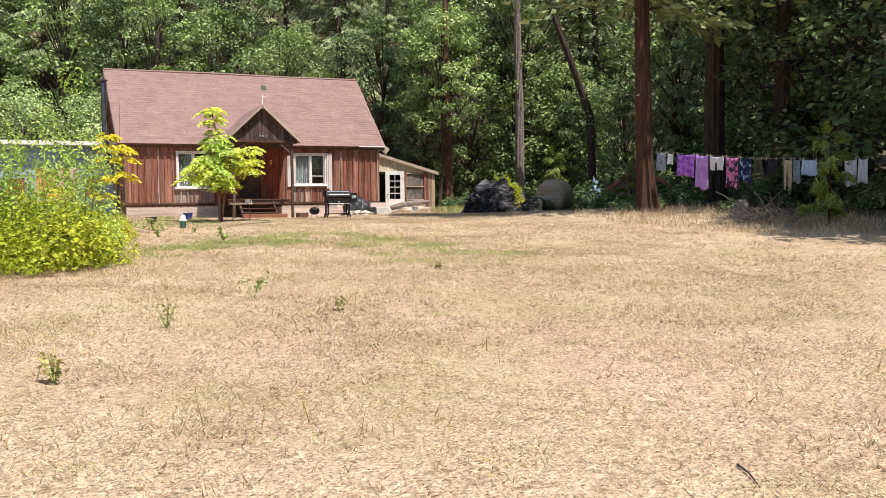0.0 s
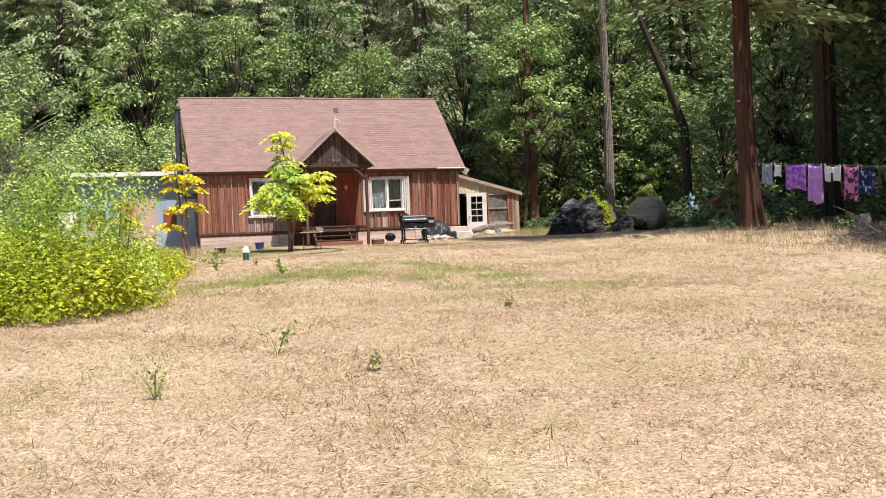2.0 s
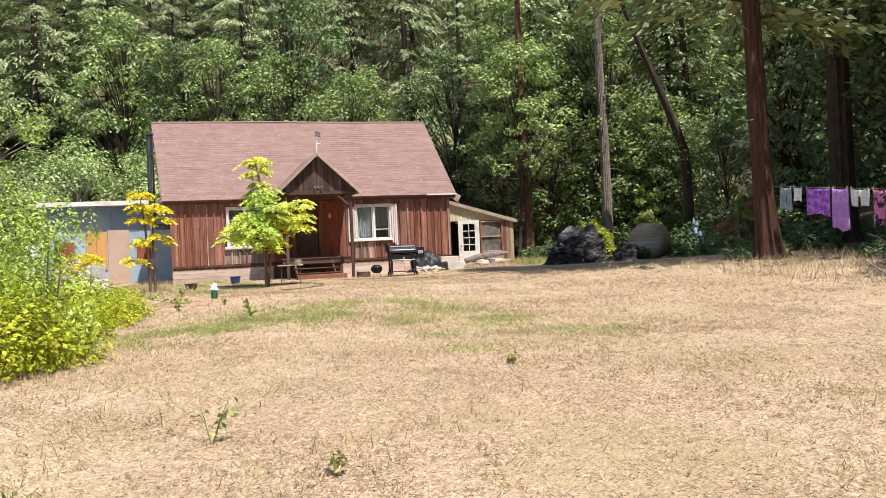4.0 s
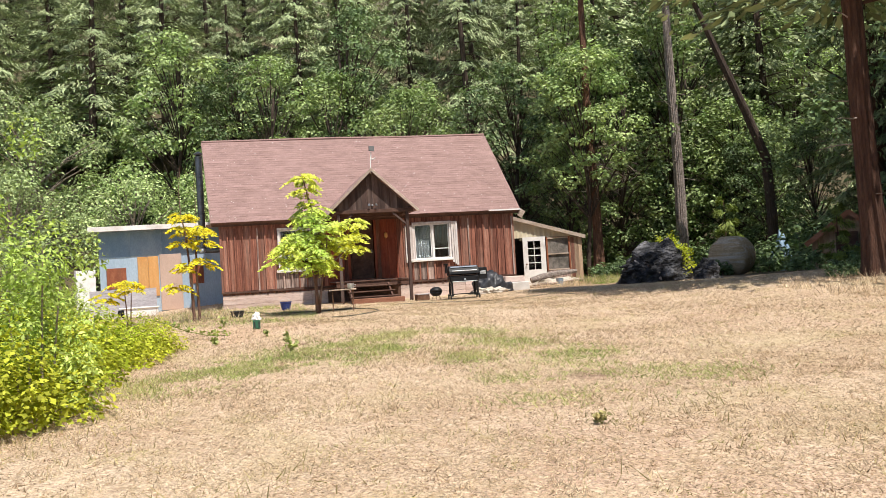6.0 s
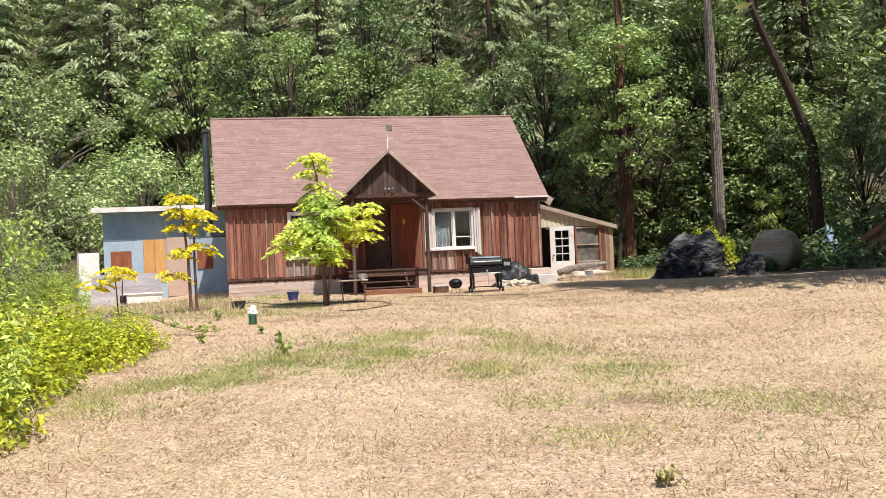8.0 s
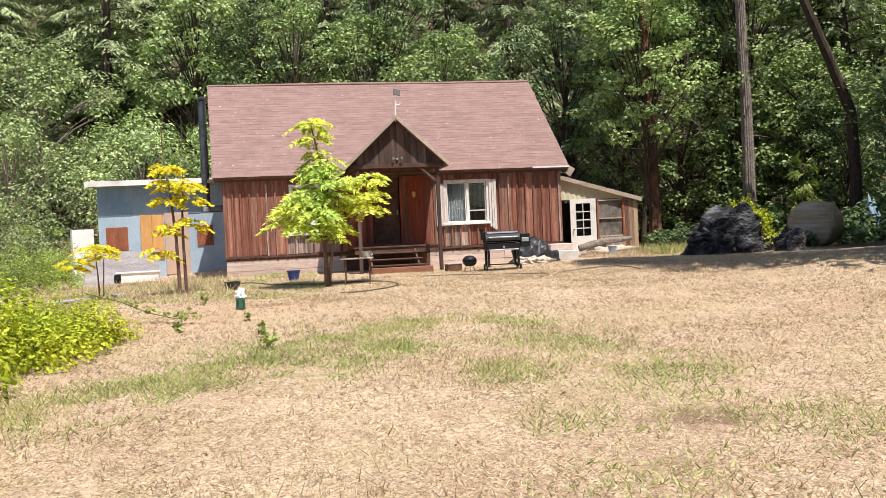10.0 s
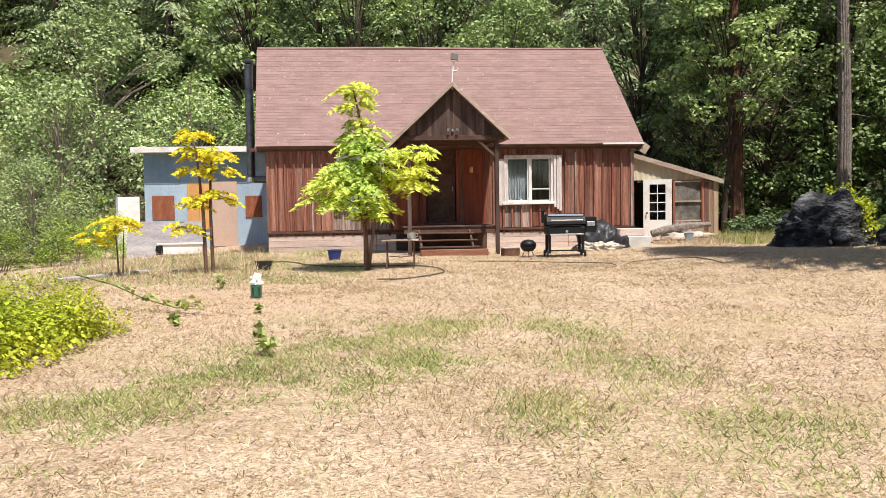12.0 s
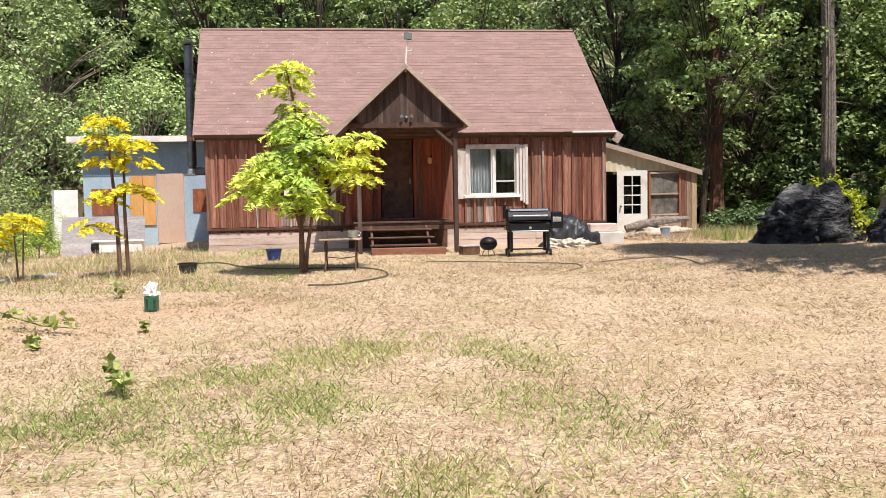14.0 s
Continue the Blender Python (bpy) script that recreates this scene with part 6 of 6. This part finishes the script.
o = heap("blue_sheet", 21.3, 0.1, 0.45, 0.4, 1.45, M["tarp_blue"], 21, "pale blue sheet draped over a narrow stack", "tarpaulin", 0.35, 0, 0, 4, 2.0)
for v in o.data.vertices:
    q = max(v.co.z, 0) / 1.6
    v.co.x, v.co.y = v.co.x * (1.15 - 0.75 * q), v.co.y * (1.15 - 0.75 * q)

# little gabled hut in the wood
hut = empty("garden_hut", gz(19.35, -6.3, 0, -37), "small dark gabled hut with red-brown rafters", "hut")
bm = bmesh.new()
pr = [(-1.1, -0.3), (1.1, -0.3), (1.1, 0.85), (0, 1.68), (-1.1, 0.85)]
A = [bm.verts.new((x, 0, z)) for x, z in pr]
B = [bm.verts.new((x, 0.08, z)) for x, z in pr]
bm.faces.new(A)
bm.faces.new(list(reversed(B)))
for i in range(5):
    j = (i + 1) % 5
    bm.faces.new((A[j], A[i], B[i], B[j]))
part("wall", bm, M["tan_board"], hut)
for x in (-1.1, 1.02):
    part("wall", box(x, x + 0.08, 0.085, 2.2, -0.3, 0.84), M["gable"], hut)
for s in (-1, 1):
    turn = Matrix.Translation((0, 0, 1.74)) @ Matrix.Rotation(s * 0.645, 4, "Y")
    part("roof", box(0.0 if s > 0 else -1.6, 1.6 if s > 0 else 0.0, -0.3, 2.35, 0, 0.05, 0, turn), M["dark_wood"], hut)
    part("bargeboard", box(0.0 if s > 0 else -1.62, 1.62 if s > 0 else 0.0, -0.345, -0.305, -0.1, 0.055, 0, turn), M["tread"], hut)
part("door", box(-0.4, 0.25, -0.04, -0.004, -0.2, 1.1), M["dark_wood"], hut)

# ---- washing line ----
LINE = [Vector((15.12, -12.6, 2.1)), Vector((14.85, -13.4, 2.06)), Vector((15.5, -16.8, 1.72)), Vector((15.95, -19.5, 1.58)), Vector((16.4, -22.6, 1.6))]
tagged(link("washing_line", tube([tuple(p) for p in LINE], 0.006, 6), M["twig"]), "thin washing line strung from the cedar", "washing line")
post = empty("line_post", gz(16.45, -22.65), "grey wooden post that holds the washing line", "post")
part("shaft", tube([(0, 0, -0.2), (0, 0, 1.7)], [0.055, 0.045], 10), M["twig"], post)
part("peg", tube([(-0.1, 0, 1.58), (0.1, 0, 1.6)], 0.015, 6), M["rust"], post)


def on_line(s):
    """The place s metres along the line, and its heading."""
    for a, b in zip(LINE[1:], LINE[2:]):
        d = (b - a).length
        if s <= d:
            return a.lerp(b, s / d), (b - a).normalized()
        s -= d
    return LINE[-1], (LINE[-1] - LINE[-2]).normalized()


def cloth_mat(name, a, b, scale=6, lo=0.45, hi=0.55):
    return mat(name, a, b, 0.9, scale, 70, 0.3, lo=lo, hi=hi, spec=0.15)


def cloth(name, s0, width, drop, material, label, legs=False, taper=0.0):
    """A piece of washing, pegged at both ends: a sagging, folded sheet, with a gap between trouser legs."""
    n, r = 14, 10
    rng = random.Random(int(s0 * 100))
    ph = rng.uniform(0, 6)
    bm = bmesh.new()
    grid = []
    for j in range(r + 1):
        v = j / r
        row = []
        for i in range(n + 1):
            u = i / n
            uu = 0.5 + (u - 0.5) * (1 - taper * v)
            p, d = on_line(s0 + width * uu)
            side = Vector((-d.y, d.x, 0))
            sag = 0.03 * math.sin(math.pi * u) * (1 - v)
            fold = 0.028 * math.sin(u * 9 + ph + v * 1.2) * (0.3 + v) + 0.02 * math.sin(u * 21 + ph)
            row.append(bm.verts.new(p + side * fold + Vector((0, 0, -0.01 - sag - drop * v * (1 + 0.04 * math.sin(u * 6 + ph))))))
        grid.append(row)
    for j in range(r):
        for i in range(n):
            if legs and j > 3 and i in (6, 7):
                continue
            bm.faces.new((grid[j][i], grid[j + 1][i], grid[j + 1][i + 1], grid[j][i + 1]))
    t = empty(name, pose(0, 0, 0), label, "laundry", "washing on the line")
    ob = part("fabric", bm, material, t, smooth=True)
    ob.modifiers.new("cloth", "SOLIDIFY").thickness = 0.006
    for u in (0.06, 0.94):
        p, d = on_line(s0 + width * u)
        part("peg", box(p.x - 0.008, p.x + 0.008, p.y - 0.012, p.y + 0.012, p.z - 0.05, p.z + 0.04), M["fascia"], t)
    return t


C = dict(
    grey=cloth_mat("grey-blue cotton", (0.2, 0.24, 0.3), (0.26, 0.3, 0.36)), pale=cloth_mat("pale cotton", (0.55, 0.57, 0.62), (0.65, 0.67, 0.7)),
    purple=cloth_mat("purple tie-dyed cotton", (0.2, 0.05, 0.42), (0.42, 0.2, 0.62), 9, 0.4, 0.6), violet=cloth_mat("light violet towelling", (0.38, 0.2, 0.55), (0.45, 0.27, 0.6)),
    dye=cloth_mat("black, white and magenta tie-dye", (0.04, 0.03, 0.05), (0.6, 0.2, 0.42), 8, 0.47, 0.53), flower=cloth_mat("dark blue cloth with pale flowers", (0.02, 0.025, 0.08), (0.35, 0.5, 0.65), 9, 0.55, 0.6),
    olive=cloth_mat("dark olive cotton", (0.06, 0.06, 0.045), (0.09, 0.09, 0.06)), khaki=cloth_mat("khaki cotton", (0.38, 0.32, 0.2), (0.46, 0.4, 0.27)), sky=cloth_mat("pale blue cotton", (0.35, 0.45, 0.62), (0.45, 0.54, 0.68)),
    black=cloth_mat("black cotton", (0.02, 0.02, 0.022), (0.035, 0.035, 0.04)))
for args in (("trousers", 0.05, 0.34, 0.58, C["grey"], "grey-blue cotton trousers hung by the waist", True), ("small_cloth", 0.45, 0.26, 0.34, C["pale"], "pale small cloth pegged on the line"),
             ("tie_dye_towel", 0.8, 0.72, 0.66, C["purple"], "purple tie-dyed towel hung across the line"), ("bath_towel", 1.58, 0.42, 0.98, C["violet"], "long light violet striped bath towel"),
             ("shorts", 2.06, 0.48, 0.4, C["pale"], "white cotton shorts pegged on the line", True), ("tie_dye_dress", 2.62, 0.45, 0.85, C["dye"], "black, white and magenta tie-dyed dress"),
             ("flowered_shirt", 3.1, 0.4, 0.66, C["flower"], "dark blue shirt with pale blue flowers"), ("shorts", 3.55, 0.3, 0.36, C["olive"], "dark olive shorts pegged on the line", True),
             ("black_shirt", 3.98, 0.34, 0.4, C["black"], "black shirt pegged on the line"), ("trousers", 4.52, 0.26, 0.8, C["khaki"], "khaki cotton trousers hung by the waist", True),
             ("grey_shirt", 4.84, 0.2, 0.62, C["grey"], "grey shirt pegged by its tail"), ("blue_shirt", 5.1, 0.42, 0.42, C["sky"], "pale blue shirt pegged on the line"),
             ("white_shirt", 6.3, 0.3, 0.66, C["pale"], "white shirt pegged near the line's end"), ("white_shirt", 6.66, 0.26, 0.6, C["pale"], "white shirt pegged near the line's end")):
    cloth(*args)
tagged(heap("pale_stump", 15.75, -16.2, 0.22, 0.22, 0.55, M["bark_grey"], 31, "pale broken stump below the washing", "tree stump", 0.25), kind="")
pile = empty("brush_pile", gz(14.7, -18.3), "grey pile of dead cut branches at the bank", "brush pile")
rng = np.random.default_rng(8)
for i in range(46):
    bm = bmesh.new()
    a = rng.uniform(0, 6.3)
    branch(bm, (rng.normal() * 0.5, rng.normal() * 0.7, rng.uniform(0, 0.25)), (math.cos(a), math.sin(a), rng.uniform(0.0, 0.6)), rng.uniform(0.6, 1.6), rng.uniform(0.01, 0.03), 0.004, rng, 0.8, 5, 5)
    part("branch", bm, M["twig"], pile)


# ---- grass and straw, too many to count ----
def blades(name, centres, length, width, upright, material, label, seed):
    """Single blades of three corners, one island each."""
    rng = np.random.default_rng(seed)
    n = len(centres)
    a = rng.uniform(0, 2 * math.pi, n)
    d = np.stack([np.cos(a), np.sin(a), upright * rng.uniform(0.05, 1.6, n)], 1)
    d /= np.linalg.norm(d, axis=1)[:, None]
    w = np.cross(d, rng.normal(size=(n, 3)))
    w /= np.linalg.norm(w, axis=1)[:, None] + 1e-9
    w *= (width * rng.uniform(0.6, 1.5, n))[:, None] * 0.5
    ln = length * rng.uniform(0.4, 1.6, n)
    v = np.empty((n, 3, 3))
    v[:, 0] = centres - w
    v[:, 1] = centres + w
    v[:, 2] = centres + d * ln[:, None]
    v[:, :, 2] += 0.003
    me = bpy.data.meshes.new(name)
    me.vertices.add(3 * n)
    me.vertices.foreach_set("co", v.ravel())
    me.loops.add(3 * n)
    me.loops.foreach_set("vertex_index", np.arange(3 * n))
    me.polygons.add(n)
    me.polygons.foreach_set("loop_start", np.arange(0, 3 * n, 3))
    me.update(calc_edges=True)
    me.materials.append(material)
    return tagged(new(name, me), label, "grass", kind="stuff")


def clumps(n, per, radius, x0, x1, y0, y1, seed, keep):
    """Blade feet gathered in small clumps."""
    rng = np.random.default_rng(seed)
    c = scatter(n, x0, x1, y0, y1, seed, keep)
    c = np.repeat(c, per, axis=0)
    c[:, :2] += rng.normal(size=(len(c), 2)) * radius * np.repeat(rng.uniform(0.4, 1.6, len(c) // per), per)[:, None]
    return c


def scatter(n, x0, x1, y0, y1, seed, keep):
    rng = np.random.default_rng(seed)
    out = []
    for x, y in zip(rng.uniform(x0, x1, n), rng.uniform(y0, y1, n)):
        if rng.random() < keep(x, y):
            out.append((x, y, ground_z(x, y)))
    return np.array(out)


patchy = lambda x, y: 0.35 + 0.9 * max(0, 0.35 + noise.noise((x * 0.7, y * 0.7, 5)) + 0.5 * noise.noise((x * 2.3, y * 2.3, 1)))


ARC = [(-0.3, -18.2), (0.3, -17.4), (1.0, -16.1), (1.8, -15.1), (2.8, -14.1), (3.8, -13.9), (4.5, -14.9), (4.9, -17.0), (5.2, -19.3), (5.6, -21.4)]


def arc(x, y):
    """Density of the watered grass: a bent band with a few loose patches."""
    k = 0
    for i, ((ax, ay), (bx, by)) in enumerate(zip(ARC, ARC[1:])):
        u = max(0, min(1, ((x - ax) * (bx - ax) + (y - ay) * (by - ay)) / ((bx - ax) ** 2 + (by - ay) ** 2)))
        d = math.hypot(x - ax - u * (bx - ax), y - ay - u * (by - ay))
        k = max(k, math.exp(-(d / 0.75) ** 2) * (0.85 if i < 6 else 0.4))
    for px, py, r in ((3.7, -17.8, 0.5), (2.3, -16.9, 0.5), (4.1, -14.6, 0.6), (2.9, -15.7, 0.45), (3.8, -20.6, 0.6), (1.6, -16.6, 0.5)):
        k = max(k, 0.9 * math.exp(-((x - px) ** 2 + (y - py) ** 2 * 0.6) / r ** 2))
    return k * max(0, min(1, 0.55 + 1.5 * noise.noise((x * 0.9, y * 0.9, 9)) + 0.9 * noise.noise((x * 3, y * 3, 2))))


near = scatter(400000, -3, 9.5, -33.5, -19, 1, patchy)
mid = scatter(140000, -6, 15, -19, -2, 2, patchy)
blades("dry_straw", near, 0.036, 0.006, 0.5, M["straw"], "short dry straw-coloured grass and litter", 3)
blades("dry_straw", mid, 0.055, 0.011, 0.7, M["straw"], "short dry straw-coloured grass and litter", 4)
always = lambda x, y: max(0.0, min(1.0, 0.5 + 1.2 * noise.noise((x * 0.5, y * 0.5, 40))))
blades("straw_tufts", clumps(13000, 9, 0.035, -4, 11, -33.5, -4, 21, always), 0.055, 0.008, 1.6, M["straw"], "short upright tufts of bleached grass", 22)
blades("dark_tufts", clumps(4500, 9, 0.04, -4, 12, -33.5, -4, 23, always), 0.04, 0.007, 1.1, M["litter"], "dark dead tufts between the straw", 24)
blades("green_grass", scatter(260000, -1.5, 8.5, -22, -12, 5, arc), 0.06, 0.009, 1.1, M["grass"], "short green watered grass in an arc", 6)
tuft = lambda x, y: 1.0 if noise.noise((x * 1.7, y * 1.7, 20)) + 0.4 * noise.noise((x * 6, y * 6, 2)) > 0.35 else 0.0
blades("olive_tufts", scatter(190000, -5, 13, -34, -4, 7, tuft), 0.05, 0.007, 0.9, M["tuft"], "scattered olive grass tufts in the dry yard", 8)
bank = lambda x, y: max(0, min(1, 0.5 + noise.noise((x, y, 4))))
blades("tall_dry_grass", scatter(9000, 12.3, 17.5, -22, -12, 9, bank), 0.22, 0.014, 2.2, M["straw"], "tall dry grass along the shaded bank", 10)
blades("tall_dry_grass", scatter(8000, -5.5, 0.5, -8, 4, 11, bank), 0.22, 0.012, 2.0, M["straw"], "tall dry grass before the shed", 12)
rough_ = lambda x, y: max(0, min(1, 0.55 + noise.noise((x * 1.3, y * 1.3, 7))))
blades("tall_dry_grass", scatter(7000, 11.2, 16.0, -1.8, 2.6, 31, rough_), 0.26, 0.012, 2.0, M["straw"], "rough dry grass before the lean-to and the stump", 32)
blades("tall_green_grass", scatter(5000, 12.6, 16.5, -2.2, 2.6, 33, rough_), 0.3, 0.014, 1.8, M["weed"], "rough green weeds before the lean-to", 34)
# Dark bits serve both as litter and as the shadows of single straws.
blades("dead_litter", scatter(150000, -4, 12, -33.5, -5, 13, patchy), 0.028, 0.006, 0.3, M["litter"], "dark specks of litter and of straw shadow", 14)
stalk_patch = lambda x, y: max(0, min(1, 1.6 * noise.noise((x * 0.6, y * 0.6, 33))))
blades("thin_grass_stalks", scatter(22000, -4, 6, -31, -13, 15, stalk_patch), 0.12, 0.007, 2.4, M["tuft"], "thin upright grass stalks in loose patches", 16)
blades("green_grass", scatter(24000, -5.5, 2.5, -9.5, 3, 17, bank), 0.1, 0.012, 1.4, M["grass"], "thin yellowing green grass before the shed", 18)
